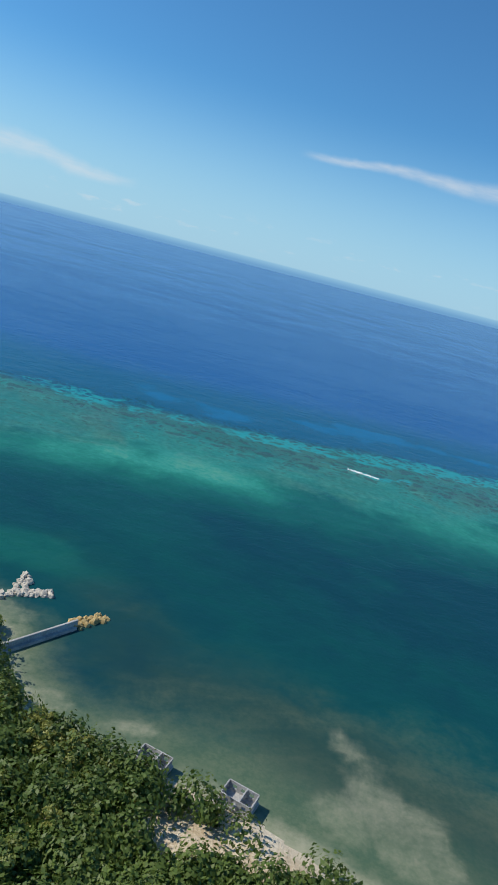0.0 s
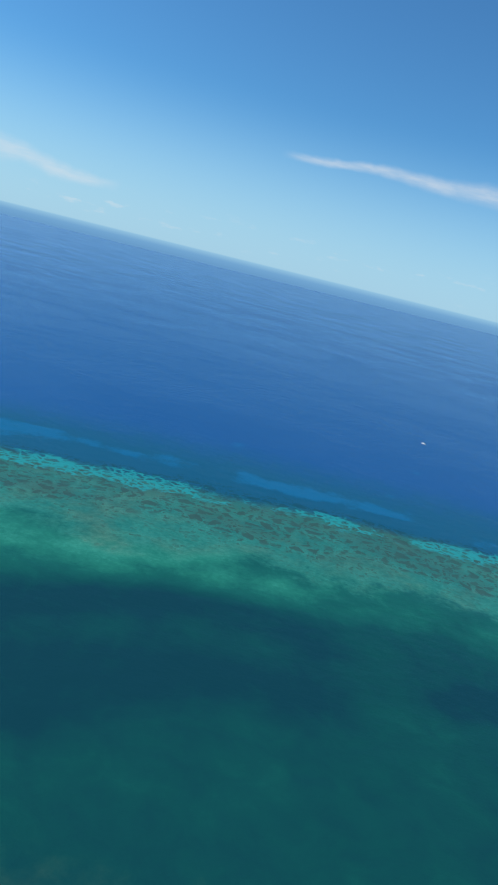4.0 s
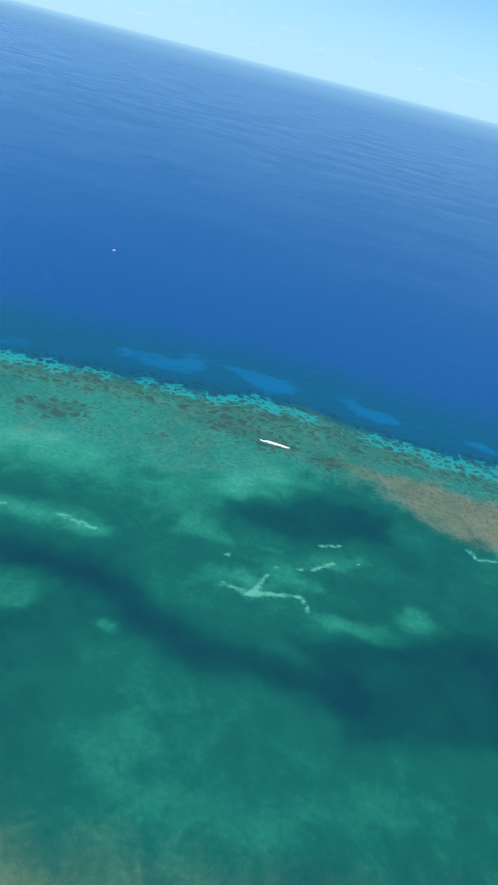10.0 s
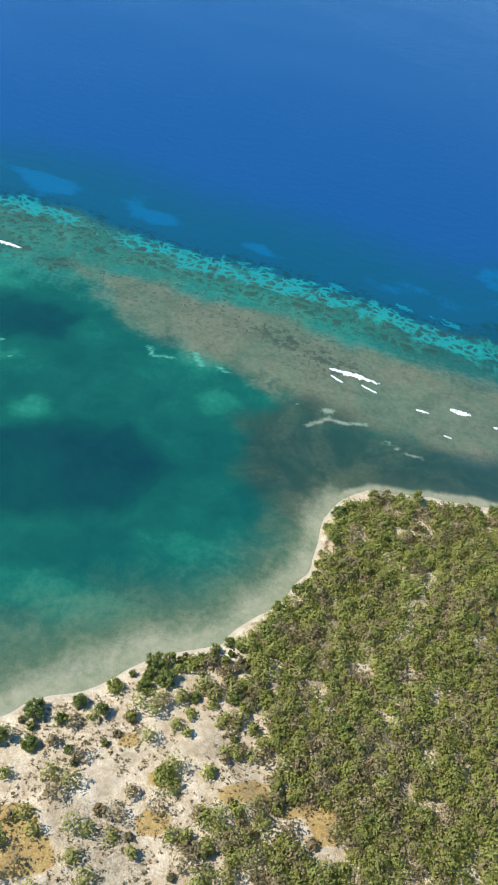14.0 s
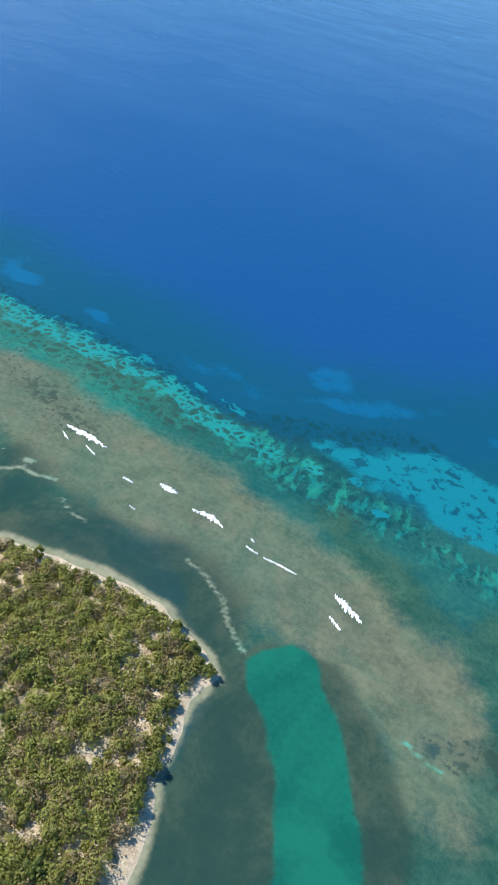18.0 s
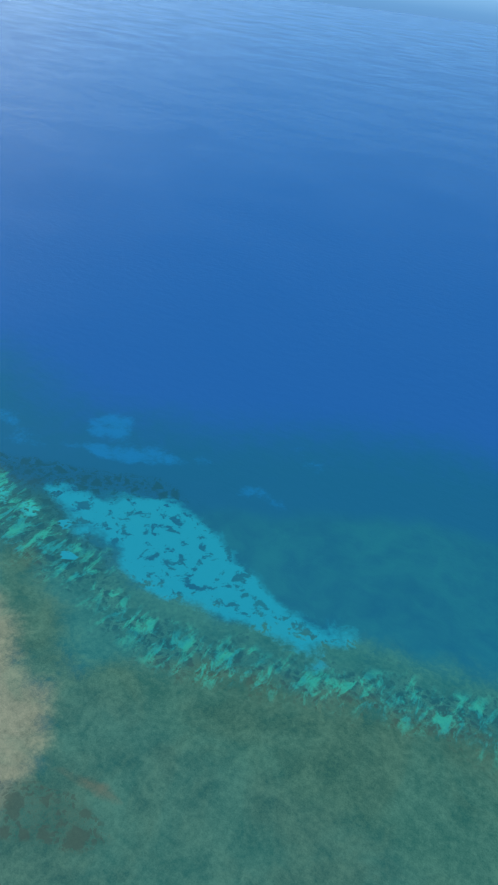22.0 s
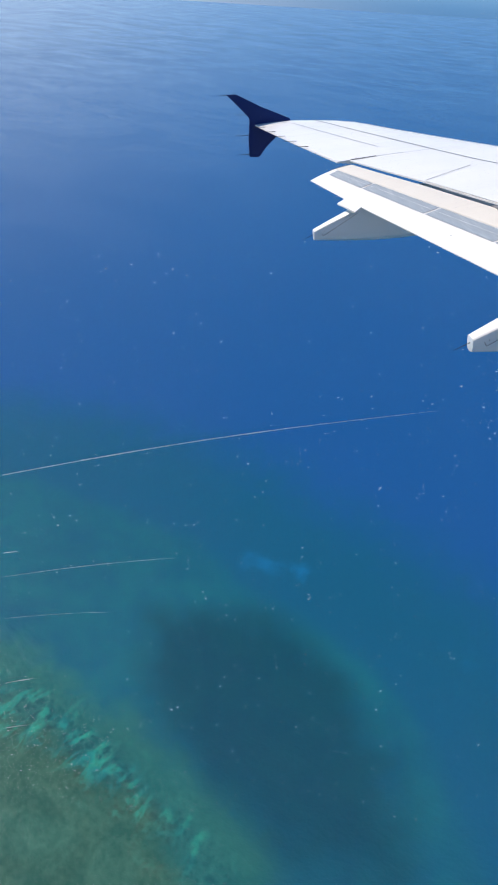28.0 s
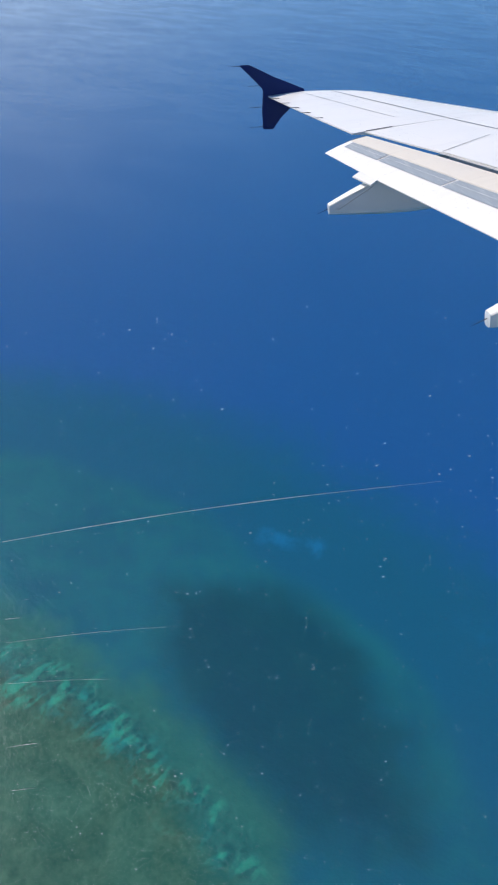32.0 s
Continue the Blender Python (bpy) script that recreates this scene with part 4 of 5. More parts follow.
# spoilers: thin plates along the rear of the upper skin
for y0, y1 in ((9.492, 7.922), (7.922, 6.092), (6.092, 4.2)):
    pts = [on_wing(trail(y0) + 0.01, y0), on_wing(trail(y1) + 0.01, y1), on_wing(trail(y1) + 0.80, y1 + 0.44), on_wing(trail(y0) + (0.80 if y0 < 11 else 0.62), y0 + (0.44 if y0 < 11 else 0.3))]
    part("spoiler", slab(pts, (0, 0, 0.004)), WHITE, airliner)
for y in (9.492, 7.922, 6.092):
    seam([(trail(y) + 0.01, y), (trail(y) + 0.80, y + 0.44)], 0.013, DARK, lift=0.0135)

# flap
flap_y = [11.13, 10.4, 9.9, 9.0, 8.14, 7.3, 6.9, 6.0, 5.0, 3.0, 1.0, -0.2]


def flap_point(y, s, lift=0.0):
    """s runs from the nose, 0, to the trailing edge, 1."""
    xl, xt = lerp(y, GAP) - 0.055, lerp(y, FLAP_TE)
    return Vector((xl + (xt - xl) * s, y, wing_z(y) - 0.035 - 0.155 * s ** 1.15 + 0.02 * math.sin(math.pi * s) + lift))


rings = []
for y in flap_y:
    top = [flap_point(y, s) for s in (0.0, 0.06, 0.2, 0.4, 0.65, 0.85, 1.0)]
    low = [flap_point(y, s, -t) for s, t in ((1.0, 0.012), (0.85, 0.05), (0.6, 0.10), (0.3, 0.15), (0.1, 0.14), (0.0, 0.08))]
    rings.append(top + low)
flap = part("flap", loft(rings), WHITE, airliner, "white trailing-edge flap, extended and drooped", True)
nose = bmesh.new()
rows = [[nose.verts.new(flap_point(y, s, 0.005)) for s in (0.01, 0.1, 0.2, 0.3, 0.405)] for y in np.linspace(11.11, 0.0, 28)]
for a, b in zip(rows, rows[1:]):
    for i in range(4):
        nose.faces.new((a[i], b[i], b[i + 1], a[i + 1]))
part("nose_panel", nose, CREAM, flap, "cream grey forward panel", True)
joints = [11.02, 9.98, 8.40, 7.05, 5.72, 4.4, 3.0]
for y0, y1 in zip(joints, joints[1:]):
    bm, rows = bmesh.new(), []
    for y in np.linspace(y0 - 0.022, y1 + 0.022, 6):
        rows.append([bm.verts.new(flap_point(y + 0.12 * (0.5 - s), s, 0.006)) for s in (0.42, 0.5, 0.58, 0.645)])
    for a, b in zip(rows, rows[1:]):
        for i in range(3):
            bm.faces.new((a[i], b[i], b[i + 1], a[i + 1]))
    strip = part("wear_strip", bm, STRIP, flap, "dull blue-grey worn metal strip")
    bm, rows = bmesh.new(), []
    for y in np.linspace(y0 - 0.03, y1 + 0.03, 6):
        rows.append([bm.verts.new(flap_point(y + 0.12 * (0.5 - s), s, 0.009)) for s in (0.512, 0.524)])
    for a, b in zip(rows, rows[1:]):
        bm.faces.new((a[0], b[0], b[1], a[1]))
    part("sealant_line", bm, CHIPPED, strip, "thin pale sealant line")
for y in (9.45,):
    pts = [flap_point(y + 0.48, 0.86, -0.012), flap_point(y + 0.30, 1.0, -0.012) + Vector((-0.15, 0, -0.012)), flap_point(y - 0.22, 1.0, -0.012) + Vector((-0.13, 0, -0.012)), flap_point(y - 0.02, 0.86, -0.012)]
    part("track_cover", slab(pts, (0, 0, -0.018)), WHITE, flap)
for y, s in ((7.55, 0.80), (8.35, 0.76), (5.9, 0.8)):
    part("drain_plug", box(*flap_point(y, s, 0.004), 0.014, 0.014, 0.005), GREY, flap)
part("hinge_fitting", box(3.52, 8.02, wing_z(8.0) - 0.03, 0.06, 0.20, 0.02), DARK, flap)
part("flap_end_seal", slab([flap_point(11.15, s) for s in (0.0, 0.25, 0.5)] + [flap_point(11.15, s, -0.06) for s in (0.5, 0.25, 0.0)], (0, 0.02, 0)), DARK, flap)


# sheet behind the spoilers, seen through the slot; the slot's shade is its colour
bm, rows = bmesh.new(), []
for y in np.linspace(9.42, 8.06, 8):
    x = lerp(y, GAP)
    rows.append([bm.verts.new((x - 0.05, y, wing_z(y) - 0.20)), bm.verts.new((x + 0.05, y, wing_z(y) - 0.12)), bm.verts.new((x + 0.06, y, wing_z(y) - 0.035))])
for a, b in zip(rows, rows[1:]):
    for i in range(2):
        bm.faces.new((a[i], b[i], b[i + 1], a[i + 1]))
part("slot_shade_sheet", bm, SLOT_SHADE, airliner, "blue-grey sheet standing in for the shade between wing and flap")

# flap track fairings
def fairing(y, x_tail, z_top, z_low, x_wing, w):
    """A canoe with a blunt tail, seen from its inboard side."""
    rings = []
    n = 12
    for k in range(n + 1):
        f = k / n
        x = x_tail + (x_wing - x_tail) * f
        half = w * (0.42 + 0.58 * min(1.0, f * 1.8) ** 0.8)
        top = z_top + (wing_z(y) - 0.16 - z_top) * min(1.0, f / 0.46) ** 0.95 if f < 0.46 else wing_z(y) - 0.16
        low = z_low - 0.10 * math.sin(math.pi * min(1.0, f * 1.1) * 0.9) + 0.22 * max(0.0, f - 0.55) ** 1.5
        ring = []
        for u, v in ((-0.55, 1.0), (0.55, 1.0), (0.82, 0.95), (0.96, 0.84), (1.0, 0.66), (1.0, 0.3), (0.84, 0.08), (0.45, 0.0), (-0.45, 0.0), (-0.84, 0.08), (-1.0, 0.3), (-1.0, 0.66), (-0.96, 0.84), (-0.82, 0.95)):
            ring.append((x, y + u * half, low + (top - low) * v))
        rings.append(ring)
    # rounded tail cap
    cx = rings[0]
    mid = Vector((x_tail - 0.015, y, sum(p[2] for p in cx) / len(cx)))
    rings.insert(0, [tuple(mid + (Vector(p) - mid) * 0.82) for p in cx])
    # grey body holds the shade of the sides; the sunlit top is laid on white
    ob = part("flap_track_fairing", loft(rings), GREY, airliner, "pale grey canoe-shaped fairing under the wing", True)
    return ob


def fairing_trim(ob, y, x_tail, z_top, x_wing, w):
    """White skin that paints the top as sunlit, the seam under it, and the rod on the tail."""
    n, rows, bm = 6, [], bmesh.new()
    for k in range(n + 1):
        f = k / 12
        x = x_tail + (x_wing - x_tail) * f
        half = w * (0.42 + 0.58 * min(1.0, f * 1.8) ** 0.8) + 0.006
        top = z_top + (wing_z(y) - 0.16 - z_top) * min(1.0, f / 0.46) ** 0.95 + 0.006
        rows.append([bm.verts.new((x, y - half * 0.97, top - 0.024)), bm.verts.new((x, y - half * 0.83, top - 0.008)), bm.verts.new((x, y - half * 0.55, top)), bm.verts.new((x, y + half * 0.55, top)), bm.verts.new((x, y + half * 0.83, top - 0.008)), bm.verts.new((x, y + half * 0.97, top - 0.024))])
    for a, b in zip(rows, rows[1:]):
        for i in range(5):
            bm.faces.new((a[i], b[i], b[i + 1], a[i + 1]))
    part("sunlit_top_skin", bm, WHITE, ob, "white upper skin, lighter for the sunlit top", True)
    a = Vector((x_tail + 0.10, y - w * 0.60, z_top - 0.03))
    for k, (p, q) in enumerate(((a, a + Vector((0.02, -0.01, -0.045))), (a + Vector((0.02, -0.01, -0.045)), Vector((x_tail + 0.62, y - w * 1.012, z_top + 0.20))))):
        part("access_seam", rod(p, q, 0.003, 0.003, 4), DARK, ob)
    for k in range(4):
        f = 0.14 + 0.13 * k
        part("rivet", box(x_tail + f, y - w * (0.62 + 0.7 * f) - 0.004, z_top - 0.06 + 0.36 * f, 0.008, 0.008, 0.008), DARK, ob)
    part("discharge_rod", rod((x_tail, y, z_top - 0.06), (x_tail - 0.17, y - 0.015, z_top - 0.115), 0.005, 0.002, 5), RUBBER, ob)


for y, xt, zt, zl, xw in ((10.03, 1.69, -1.985, -2.12, 4.3), (6.13, 2.51, -2.40, -2.545, 5.5)):
    ob = fairing(y, xt, zt, zl, xw, 0.17)
    fairing_trim(ob, y, xt, zt, xw, 0.17)

# wingtip fence
prof = [(0.97, -0.19), (1.16, -0.20), (1.62, -0.46), (2.22, -0.745), (2.12, -0.86), (1.93, -1.03), (1.70, -1.20), (1.52, -1.395), (1.32, -1.375), (1.33, -1.05), (1.385, -0.68), (1.36, -0.62)]
part("wingtip_fence", slab([(x, TIP - 0.03, z) for x, z in prof], (0, 0.055, 0), 0.012), NAVY, airliner, "navy blue painted wingtip fence")
wicks = [((1.00, TIP, -0.22), 0.24), ((1.36, TIP, -0.60), 0.26), ((1.33, TIP, -0.98), 0.26), ((1.32, TIP, -1.34), 0.26)]
wicks += [((trail(y), y, wing_z(y)), 0.16) for y in (14.75, 14.2, 13.7, 13.15, 12.6)]
for p, length in wicks:
    p = Vector(p)
    part("static_wick", rod(p + Vector((0.08, 0, 0.012)), p + Vector((-length, 0, 0.03)), 0.006, 0.003, 5), RUBBER, airliner)

# fuselage side behind the eye, closing the cabin off
rings = []
for x in (-9.0, -4.0, 0.0, 4.0, 9.0):
    rings.append([(x, -2.12 + 2.0 * math.cos(a), -0.55 + 2.05 * math.sin(a)) for a in np.linspace(0, math.tau, 49)[:-1]])
part("fuselage", loft(rings), WHITE, airliner, "white fuselage side", True)
for k in range(-8, 9):
    pts = [(k * 0.533 + 0.115 * math.copysign(abs(math.cos(a)) ** 0.7, math.cos(a)), -0.115, 0.02 + 0.165 * math.copysign(abs(math.sin(a)) ** 0.7, math.sin(a))) for a in np.linspace(0, math.tau, 17)[:-1]]
    pts = [(x, -2.12 + 2.0 * math.cos(math.asin((z + 0.55) / 2.05)), z) for x, _, z in pts]
    part("cabin_window", slab(pts, (0, 0.012, 0)), GLASSY, airliner, "small dark cabin window")

# outer pane of the cabin window beside the eye, dusty and scratched
PANE, PANE_NODES = material("window_acrylic")
clear = PANE_NODES.add("ShaderNodeBsdfTransparent").outputs[0]
glint = PANE_NODES.add("ShaderNodeBsdfGlossy", {"Color": (1, 1, 1, 1), "Roughness": 0.3}).outputs[0]
PANE_NODES.add("ShaderNodeOutputMaterial", {"Surface": PANE_NODES.add("ShaderNodeMixShader", {0: 0.003, 1: clear, 2: glint}).outputs[0]})
DUST = rough_material("pale_dust", (0.55, 0.57, 0.58), (0.85, 0.87, 0.88), 40.0)
SEAT_IN_AIR = AIR.inverted() @ WINDOW @ seat(*SEAT[5][1:])
ahead = SEAT_IN_AIR @ pose(0, 0, -0.16, 4, -6, 0)


def on_pane(u, v, lift=0.002):
    return ahead @ Vector((u, v, lift))


pts = [(0.135 * math.copysign(abs(math.cos(a)) ** 0.55, math.cos(a)), 0.19 * math.copysign(abs(math.sin(a)) ** 0.55, math.sin(a))) for a in np.linspace(0, math.tau, 33)[:-1]]
pane = part("window_pane", loft([[on_pane(u, v, 0.0) for u, v in pts], [on_pane(u, v, -0.004) for u, v in pts]]), PANE, airliner, "clear acrylic cabin window pane, scratched and dusty")
pane.visible_shadow = False
rng = np.random.RandomState(77)
bm = bmesh.new()
for _ in range(2400):
    u, v = rng.uniform(-0.06, 0.06), 0.03 - 0.14 * rng.uniform() ** 0.8
    r, a, k = 0.000025 + 0.00011 * rng.uniform() ** 3, rng.uniform(0, math.tau), rng.uniform(1, 2.6)
    bm.faces.new([bm.verts.new(on_pane(u + r * k * math.cos(a + q), v + r * math.sin(a + q))) for q in (0, math.tau / 5, 2 * math.tau / 5, 3 * math.tau / 5, 4 * math.tau / 5)])
part("dust", bm, DUST, pane, "fine pale dust specks")
for (u0, v0), (u1, v1), wd in (((-0.060, -0.0265), (0.046, -0.0105), 0.0002), ((-0.060, -0.052), (-0.012, -0.046), 0.00012), ((-0.060, -0.0625), (-0.028, -0.060), 0.00006), ((-0.060, -0.046), (-0.056, -0.0455), 0.0002), ((-0.060, -0.079), (-0.052, -0.0775), 0.00016), ((-0.060, -0.0905), (-0.054, -0.0895), 0.00016)):
    bm = bmesh.new()
    side = Vector((-(v1 - v0), u1 - u0)).normalized() * wd / 2
    rows_s = []
    for k in range(13):
        f = k / 12
        s = side * math.sin(math.pi * min(0.98, f * 0.8 + 0.2)) * rng.uniform(0.5, 1.1)
        u, v = u0 + (u1 - u0) * f, v0 + (v1 - v0) * f + 0.0012 * math.sin(math.pi * f) * (u1 - u0) / 0.1
        rows_s.append([bm.verts.new(on_pane(u + s.x, v + s.y)), bm.verts.new(on_pane(u - s.x, v - s.y))])
    for a, b in zip(rows_s, rows_s[1:]):
        bm.faces.new((a[0], b[0], b[1], a[1]))
    part("scratch", bm, DUST, pane, "thin pale scratch")

# ---- breakers on the reef ----
def breaker(pts, width, seed):
    """A low ragged crest of white water."""
    bm, rng, rows = bmesh.new(), random.Random(seed), []
    n = 30
    for k in range(n + 1):
        f = k / n
        i = min(int(f * (len(pts) - 1)), len(pts) - 2)
        u = f * (len(pts) - 1) - i
        x, y = pts[i][0] + (pts[i + 1][0] - pts[i][0]) * u, pts[i][1] + (pts[i + 1][1] - pts[i][1]) * u
        half = width * (0.15 + math.sin(math.pi * f) ** 0.6) * rng.uniform(0.45, 1.0)
        y += rng.uniform(-0.25, 0.25) * width
        rows.append([bm.verts.new((x, y + half, -0.02)), bm.verts.new((x, y + half * 0.4, 0.03 + 0.5 * rng.uniform(0.4, 1))), bm.verts.new((x, y - half * 0.3, 0.03 + 0.35 * rng.uniform(0.3, 1))), bm.verts.new((x, y - half * rng.uniform(0.6, 1.4), -0.02))])
    for a, b in zip(rows, rows[1:]):
        for i in range(3):
            bm.faces.new((a[i], b[i], b[i + 1], a[i + 1]))
    ob = part("breaking_wave", bm, FOAM, smooth=True)
    return tagged(ob, "white foaming crest of a wave breaking on the reef", "wave", "waves on the reef")


for k, (pts, wd) in enumerate((([(49.2, 217), (59.1, 216.9), (69.2, 215)], 1.5), ([(111.9, 206.1), (119, 207.2), (125.2, 205)], 1.3), ([(169.2, 200), (174.4, 197.6), (180.7, 194.6)], 1.7), ([(170.7, 191), (176, 188)], 0.8), ([(135.5, 201.9), (140.7, 201)], 0.6),
                              ([(142.8, 200.8), (149, 200.9), (155.5, 200.4)], 0.5), ([(95.9, 210.5), (99.8, 210), (103.8, 210.1)], 1.6), ([(135.4, 206), (137.4, 205.2)], 0.5), ([(-99.5, 247.9), (-92.5, 247.9), (-86.6, 246.9)], 1.2), ([(50.2, 213.2), (55.3, 210.4)], 0.6),
                              ([(62.2, 211.7), (68.3, 209.2)], 0.5), ([(-436.8, 210), (-430.9, 209.1), (-426, 208.2)], 0.35), ([(93.3, 194.8), (96.3, 194.2)], 0.4), ([(83.2, 205.5), (88.1, 205.1)], 0.7))):
    breaker(pts, wd, k)


# ---- plants ----
def crown_mesh(name, seed, radius, height, leaves, mat, leaf=0.18):
    """An uneven crown: clumps of small leaves round the ends of the limbs."""
    rng = np.random.RandomState(seed)
    n = rng.randint(24, 34)
    a = rng.uniform(0, math.tau, n)
    r = radius * np.sqrt(rng.uniform(0.0, 0.62, n))
    cen = np.stack([r * np.cos(a), r * np.sin(a), height * rng.uniform(0.30, 0.92, n) * (1.05 - 0.35 * r / radius)], 1)
    size = radius * rng.uniform(0.12, 0.34, n)
    which = rng.randint(0, n, leaves)
    d = rng.normal(size=(leaves, 3))
    d /= np.linalg.norm(d, axis=1)[:, None]
    p = cen[which] + d * (size[which] * rng.uniform(0.35, 1.25, leaves))[:, None] * np.array([1, 1, 0.8])
    u = rng.normal(size=(leaves, 3))
    u -= (u * d).sum(1)[:, None] * d * 0.75
    u /= np.linalg.norm(u, axis=1)[:, None]
    v = np.cross(d + rng.normal(size=(leaves, 3)) * 0.35, u)
    v /= np.linalg.norm(v, axis=1)[:, None] + 1e-6
    s = (leaf * rng.uniform(0.6, 1.3, leaves))[:, None]
    co = np.stack([p - u * s, p + v * s * 0.55, p + u * s, p - v * s * 0.55], 1).reshape(-1, 3)
    me = bpy.data.meshes.new(name)
    me.from_pydata(co.tolist(), [], (np.arange(leaves * 4).reshape(-1, 4)).tolist())
    me.materials.append(mat)
    return me, cen


def tree(seed, radius, height, leaves, mat, label):
    me, cen = crown_mesh("crown", seed, radius, height, leaves, mat)
    root = tagged(new("tree"), label, "tree", "coastal trees")
    rng = random.Random(seed)
    part("trunk", rod((0, 0, -0.6), (rng.uniform(-.3, .3), rng.uniform(-.3, .3), height * 0.5), 0.05 * radius + 0.06, 0.03 * radius + 0.03, 7), BARK, root)
    for c in cen[:4]:
        part("limb", rod((0, 0, height * rng.uniform(0.15, 0.4)), tuple(c * 0.95), 0.03 * radius + 0.02, 0.015, 5), BARK, root)
    part_of("crown", me, mat, root)
    return root


rng = np.random.RandomState(4)
spots = {}


def free(x, y, r):
    """Whether no tree stands within r of a place; remembers the place."""
    i, j = int(x // 4), int(y // 4)
    for a in (i - 1, i, i + 1):
        for b in (j - 1, j, j + 1):
            if any((x - p) ** 2 + (y - q) ** 2 < (r * 0.5 + s * 0.5) ** 2 for p, q, s in spots.get((a, b), ())):
                return False
    spots.setdefault((i, j), []).append((x, y, r))
    return True


def thicket(x, y):
    """How thickly trees stand, 0 to 1: closed wood on the headland, scattered towards the sandy west."""
    closed = step(x + 0.5 * (y - 90) + fbm(x, y, 30, 44) * 50, 12, 48)
    gaps = sum(blob(x, y, cx, cy, rx, ry, 30) for cx, cy, rx, ry in ((70.1, 95.6, 3.5, 2), (60.9, 89.3, 3, 1.8), (133, 117.1, 5, 2), (48.1, 62, 9, 3), (63.3, 58.2, 9, 4), (130, 147.4, 3, 5), (139.8, 130.5, 3, 3)))
    return np.clip(0.13 + 0.95 * closed - 1.3 * gaps, 0, 1)


def grove(n, x0, x1, y0, y1, lo, hi, gap, picks, even=False):
    """Trees scattered between two distances inland."""
    made = tries = 0
    while made < n and tries < n * 60:
        tries += 1
        x, y = rng.uniform(x0, x1), rng.uniform(y0, y1)
        inland = -float(offshore(x, y))
        if not lo < inland < hi or (not even and rng.uniform() > float(thicket(x, y))):
            continue
        k = picks[rng.randint(len(picks))]
        s = rng.uniform(0.7, 1.25)
        if not free(x, y, gap * SIZES[k] * s):
            continue
        z = float(land_height(np.array(x), np.array(y)))
        ob = copy_thing(MODELS[k], pose(x, y, z - 0.1, 0, 0, rng.uniform(0, 360)))
        ob.scale = (s, s, s * rng.uniform(0.8, 1.15))
        made += 1


SIZES = [1.9, 2.4, 1.4, 2.0, 1.2, 1.6]
MODELS = [tree(11, 1.9, 3.0, 3000, LEAF, "dense green mangrove tree on pale sand"), tree(12, 2.4, 3.6, 4200, LEAF, "broad green coastal tree with uneven crown"),
          tree(13, 1.4, 2.3, 2000, LEAF, "young bushy green tree at the beach"), tree(14, 2.0, 2.7, 2600, LEAF_DRY, "grey-green sparse scrub tree on sandy ground"),
          tree(15, 1.2, 1.6, 1400, LEAF_DRY, "low grey-green bush on sandy ground"), tree(16, 1.6, 3.9, 2600, LEAF, "tall slender green tree near the shore")]
grove(110, -40, 152, 40, 162, 1.5, 7, 1.25, (0, 0, 1, 2, 5, 4), True)
grove(60, -40, 60, 30, 110, 5, 60, 1.5, (3, 4, 4, 2, 0))
grove(110, 52, 152, 60, 162, 5, 60, 1.15, (0, 1, 1, 2, 3, 5))
grove(60, -500, -458, 20, 70, 0.8, 30, 1.1, (0, 1, 1, 5), True)
for k, ob in enumerate(MODELS):
    x, y = 70 + k * 9, 140 - k * 3
    ob.location = (x, y, float(land_height(np.array(x), np.array(y))) - 0.1)


def wood(name, n, x0, x1, y0, y1, lo, hi, seed, mat, label, even=False, size=(1.3, 3.3)):
    """Closed canopy too crowded to count: clumps of leaves on low uneven mounds."""
    r = np.random.RandomState(seed)
    x, y = r.uniform(x0, x1, n), r.uniform(y0, y1, n)
    inland = -offshore(x, y)
    bare = blob(x, y, -452.3, 46.0, 5.5, 3.0) + blob(x, y, -445.1, 46.4, 5.0, 2.2)      # scree slope without trees
    ok = (inland > lo) & (inland < hi) & ((r.uniform(size=n) < thicket(x, y)) | even) & (bare < 0.4)
    x, y = x[ok], y[ok]
    z = land_height(x, y)
    rad = r.uniform(*size, len(x))
    per = 190
    d = r.normal(size=(len(x), per, 3))
    d /= np.linalg.norm(d, axis=2)[..., None]
    lump = 0.75 + 0.35 * np.sin(d[..., 0:1] * 5 + rad[:, None, None] * 9) * np.sin(d[..., 1:2] * 6 + rad[:, None, None] * 5)
    d[..., 2] = np.abs(d[..., 2])
    p = d * rad[:, None, None] * lump * r.uniform(0.82, 1.06, (len(x), per, 1)) * np.array([1, 1, 1.0])
    p += np.stack([x, y, z + rad * r.uniform(0.1, 0.6, len(x))], 1)[:, None]
    p, d = p.reshape(-1, 3), d.reshape(-1, 3)
    u = r.normal(size=p.shape)
    u -= (u * d).sum(1)[:, None] * d * 0.75
    u /= np.linalg.norm(u, axis=1)[:, None]
    v = np.cross(d + r.normal(size=p.shape) * 0.35, u)
    v /= np.linalg.norm(v, axis=1)[:, None] + 1e-6
    s = (0.29 * r.uniform(0.6, 1.3, len(p)))[:, None]
    co = np.stack([p - u * s, p + v * s * 0.6, p + u * s, p - v * s * 0.6], 1).reshape(-1, 3)
    me = bpy.data.meshes.new(name)
    me.from_pydata(co.tolist(), [], np.arange(len(co)).reshape(-1, 4).tolist())
    return tagged(part_of(name, me, mat), label, "woodland", kind="stuff")


wood("woodland", 4700, -40, 153, 30, 162, 3, 90, 21, LEAF, "closed canopy of olive-green coastal wood with gaps of sand")
wood("dry_woodland", 1700, -40, 153, 30, 160, 4, 90, 22, LEAF_DRY, "grey-green dry scrub trees between the green ones")
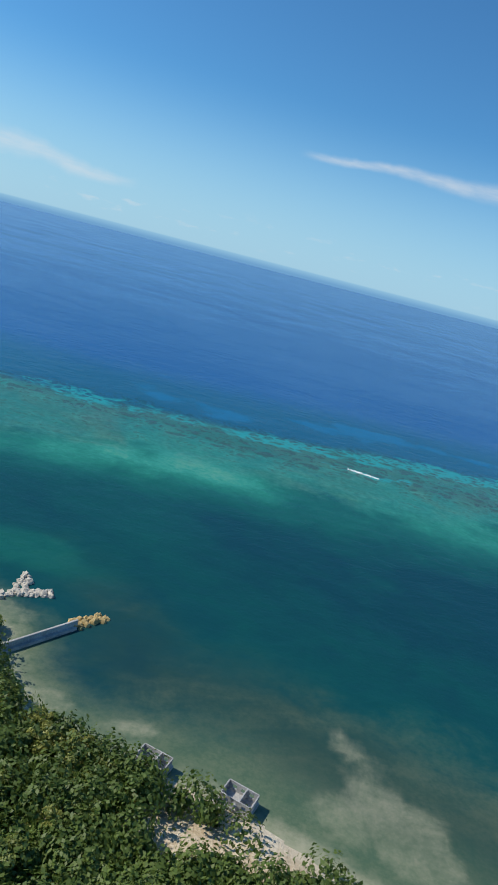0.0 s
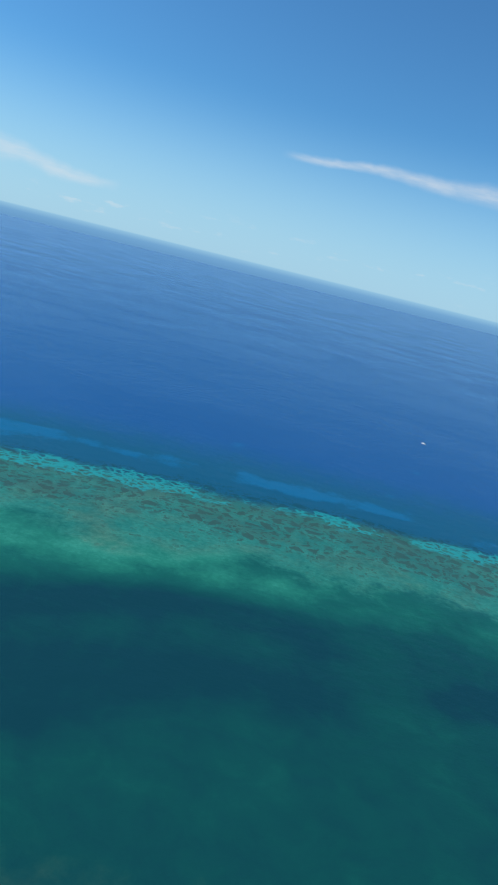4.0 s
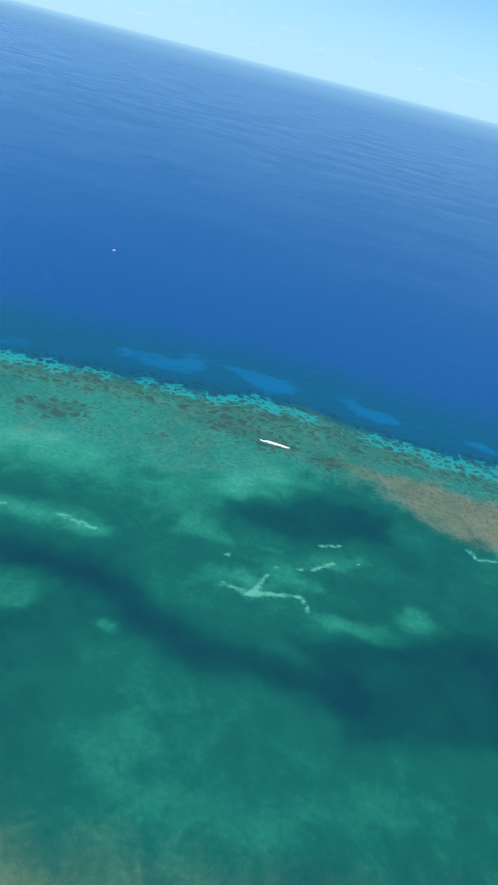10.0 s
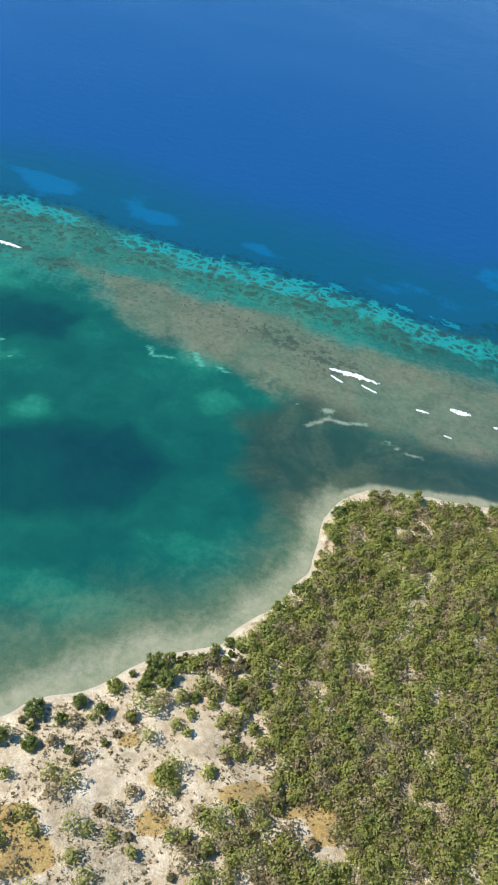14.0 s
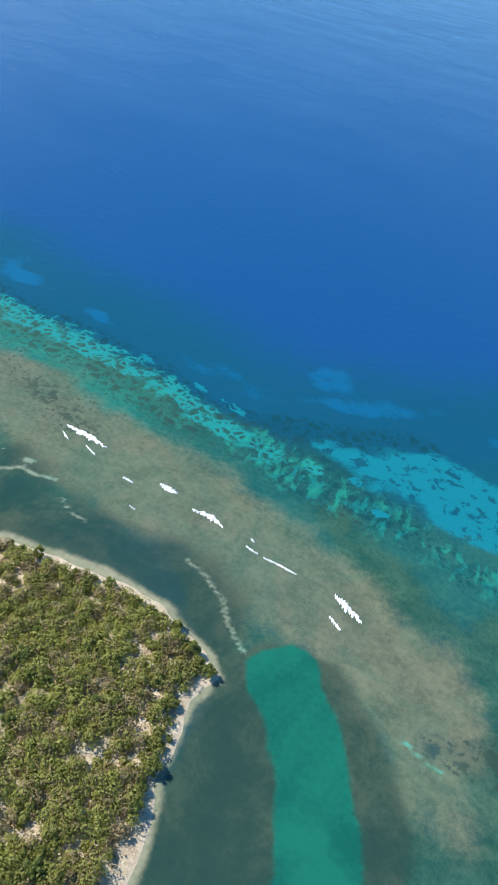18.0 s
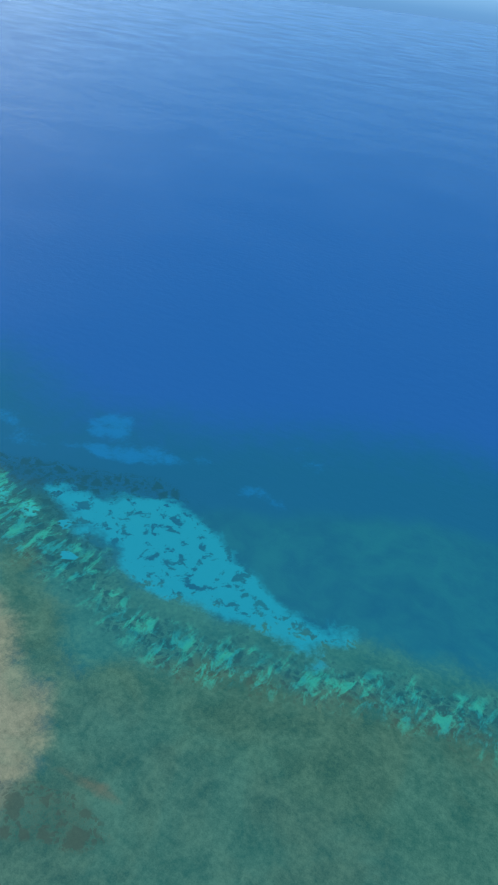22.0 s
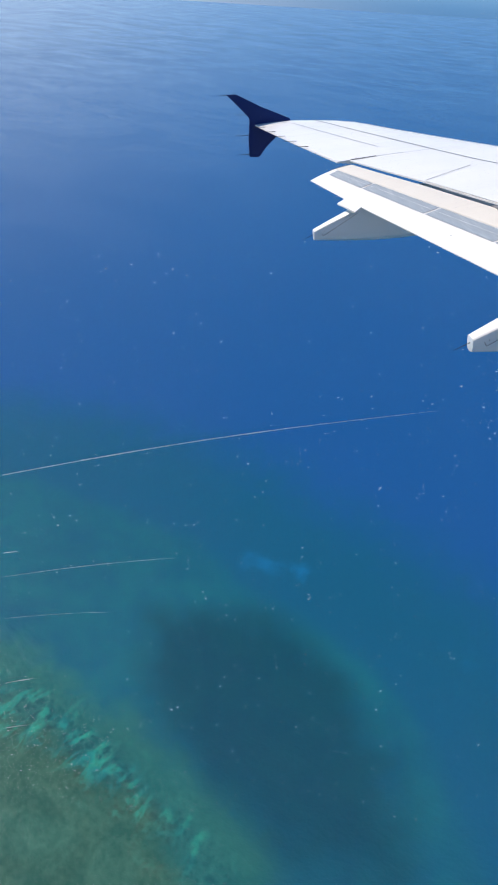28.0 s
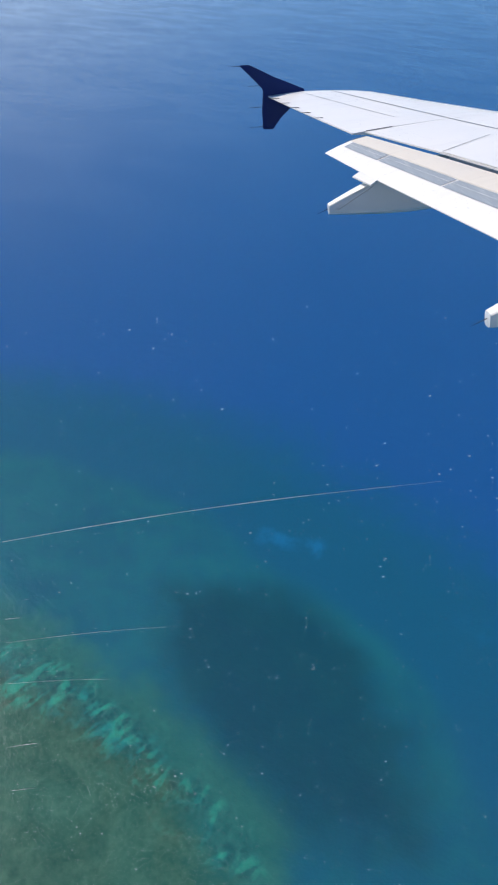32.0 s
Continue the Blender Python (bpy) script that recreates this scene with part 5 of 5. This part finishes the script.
wood("hill_woodland", 3600, -520, -415, 8, 72, 0.9, 45, 23, LEAF_DEEP, "dense dark green wood above the beach", True)


# low scrub, too small and dense to count
def scrub(n, seed):
    r = np.random.RandomState(seed)
    x, y = r.uniform(-60, 155, n), r.uniform(28, 162, n)
    inland = -offshore(x, y)
    ok = (inland > 2.5) & (inland < 75) & (fbm(x, y, 9, 31) + 0.18 * r.uniform(-1, 1, n) > 0.02)
    x, y = x[ok], y[ok]
    size = r.uniform(0.15, 0.5, len(x))
    c = np.stack([x, y, land_height(x, y) + size * 0.4], 1)[:, None] + r.normal(size=(len(x), 8, 3)) * size[:, None, None] * np.array([0.6, 0.6, 0.35])
    c = c.reshape(-1, 3)
    u, v = r.normal(size=c.shape) * 0.12, r.normal(size=c.shape) * 0.12
    co = np.stack([c - u, c + v, c + u, c - v], 1).reshape(-1, 3)
    me = bpy.data.meshes.new("scrub")
    me.from_pydata(co.tolist(), [], np.arange(len(co)).reshape(-1, 4).tolist())
    return tagged(part_of("scrub", me, LEAF_DRY), "low dry grey-green scrub dotted over pale sand", "scrub", kind="stuff")


scrub(30000, 7)


# ---- boulder jetties, sea wall and roofless huts further along the beach ----
def boulder_mesh(seed, size):
    bm = bmesh.new()
    bmesh.ops.create_icosphere(bm, subdivisions=1, radius=size)
    r = random.Random(seed)
    for v in bm.verts:
        v.co *= r.uniform(0.7, 1.2)
    me = bpy.data.meshes.new("boulder")
    bm.to_mesh(me)
    bm.free()
    return me


def jetty(path, width, n, mat, seed, label):
    root = tagged(new("boulder_jetty"), label, "jetty")
    r = random.Random(seed)
    kinds = [boulder_mesh(seed + k, 1.0) for k in range(4)]
    for me in kinds:
        me.materials.append(mat)
    for k in range(n):
        f = r.random() * (len(path) - 1)
        i = int(f)
        x, y = (path[i][j] + (path[i + 1][j] - path[i][j]) * (f - i) for j in (0, 1))
        ob = new("boulder", kinds[k % 4])
        ob.parent = root
        s = r.uniform(0.35, 0.8)
        ob.matrix_local = pose(x + r.uniform(-width, width), y + r.uniform(-width, width), r.uniform(-0.25, 0.15), r.uniform(0, 90), 0, r.uniform(0, 360)) @ Matrix.Diagonal((s, s, s, 1))


jetty([(-496.2, 75.1), (-489.3, 81.1), (-484.3, 84.1)], 0.8, 90, ROCK, 2, "jetty of pale limestone boulders running into shallow water")
jetty([(-488.8, 81.1), (-490.3, 86.9)], 1.0, 50, ROCK, 5, "short spur of pale limestone boulders")
jetty([(-477.9, 77.4), (-475, 81.8)], 0.9, 50, OCHRE_ROCK, 8, "pile of ochre boulders at the end of a sea wall")
wall = tagged(new("sea_wall"), "grey concrete sea wall with a low footing", "wall")
for name, h, t, shift in (("wall_face", 1.3, 0.3, 0.0), ("footing", 0.45, 0.9, -0.5)):
    a, b = Vector((-487.3, 60.8 + shift, -0.6)), Vector((-477.4, 77.4 + shift, -0.6))
    side = Vector((-(b - a).y, (b - a).x, 0)).normalized() * t / 2
    part(name, slab([a + side, b + side, b - side, a - side], (0, 0, h + 0.6)), CONCRETE, wall)


def hut(x, y, turn):
    """Four walls with empty window holes and no roof."""
    root = tagged(new("roofless_hut"), "roofless grey concrete hut with empty window openings on the beach", "hut")
    L, Wd, H, t = 3.8, 2.4, 1.3, 0.14
    for sx, sy, n in ((0, -Wd / 2, 3), (0, Wd / 2, 3)):
        bm = bmesh.new()
        xs_h = np.linspace(-L / 2, L / 2, 2 * n + 2)
        for k in range(2 * n + 1):
            a, b = xs_h[k], xs_h[k + 1]
            spans = ((0, H),) if k % 2 == 0 else ((0, 0.45), (0.95, H))
            for z0, z1 in spans:
                bmesh.ops.create_cube(bm, size=1, matrix=Matrix.Translation(((a + b) / 2, sy, (z0 + z1) / 2)) @ Matrix.Diagonal((b - a, t, z1 - z0, 1)))
        part("wall", bm, CONCRETE, root)
    for sx in (-L / 2, L / 2, 0.4):
        part("wall", box(sx, 0, H / 2, t, Wd - t, H), CONCRETE, root)
    part("floor_slab", box(0, 0, 0.0, L + 0.4, Wd + 0.4, 0.3), CONCRETE, root)
    root.matrix_world = pose(x, y, 0.35, 0, 0, turn)


hut(-458.8, 54.9, -14)
hut(-448.2, 53.6, -16)


# ---- a small white motor boat far out ----
boat = tagged(new("motor_boat"), "small white motor boat on the open sea", "boat")
hull = []
for f, half, deck in ((0, 1.5, 1.2), (0.3, 1.9, 1.25), (0.65, 1.7, 1.5), (0.88, 0.9, 1.8), (1.0, 0.08, 2.0)):
    x = -6 + 12 * f
    hull.append([(x, -half, deck), (x, half, deck), (x, half * 0.75, 0.1), (x, 0, -0.5), (x, -half * 0.75, 0.1)])
part("hull", loft(hull), HULL, boat)
part("cabin", box(-0.5, 0, 2.0, 4.5, 2.4, 1.5, 0.2), HULL, boat)
part("cabin_glass", box(1.8, 0, 2.3, 0.2, 2.0, 0.6, 0.05), GLASSY, boat)
boat.matrix_world = pose(-225, 471, 0, 0, 0, -32) @ Matrix.Diagonal((0.3, 0.3, 0.3, 1))
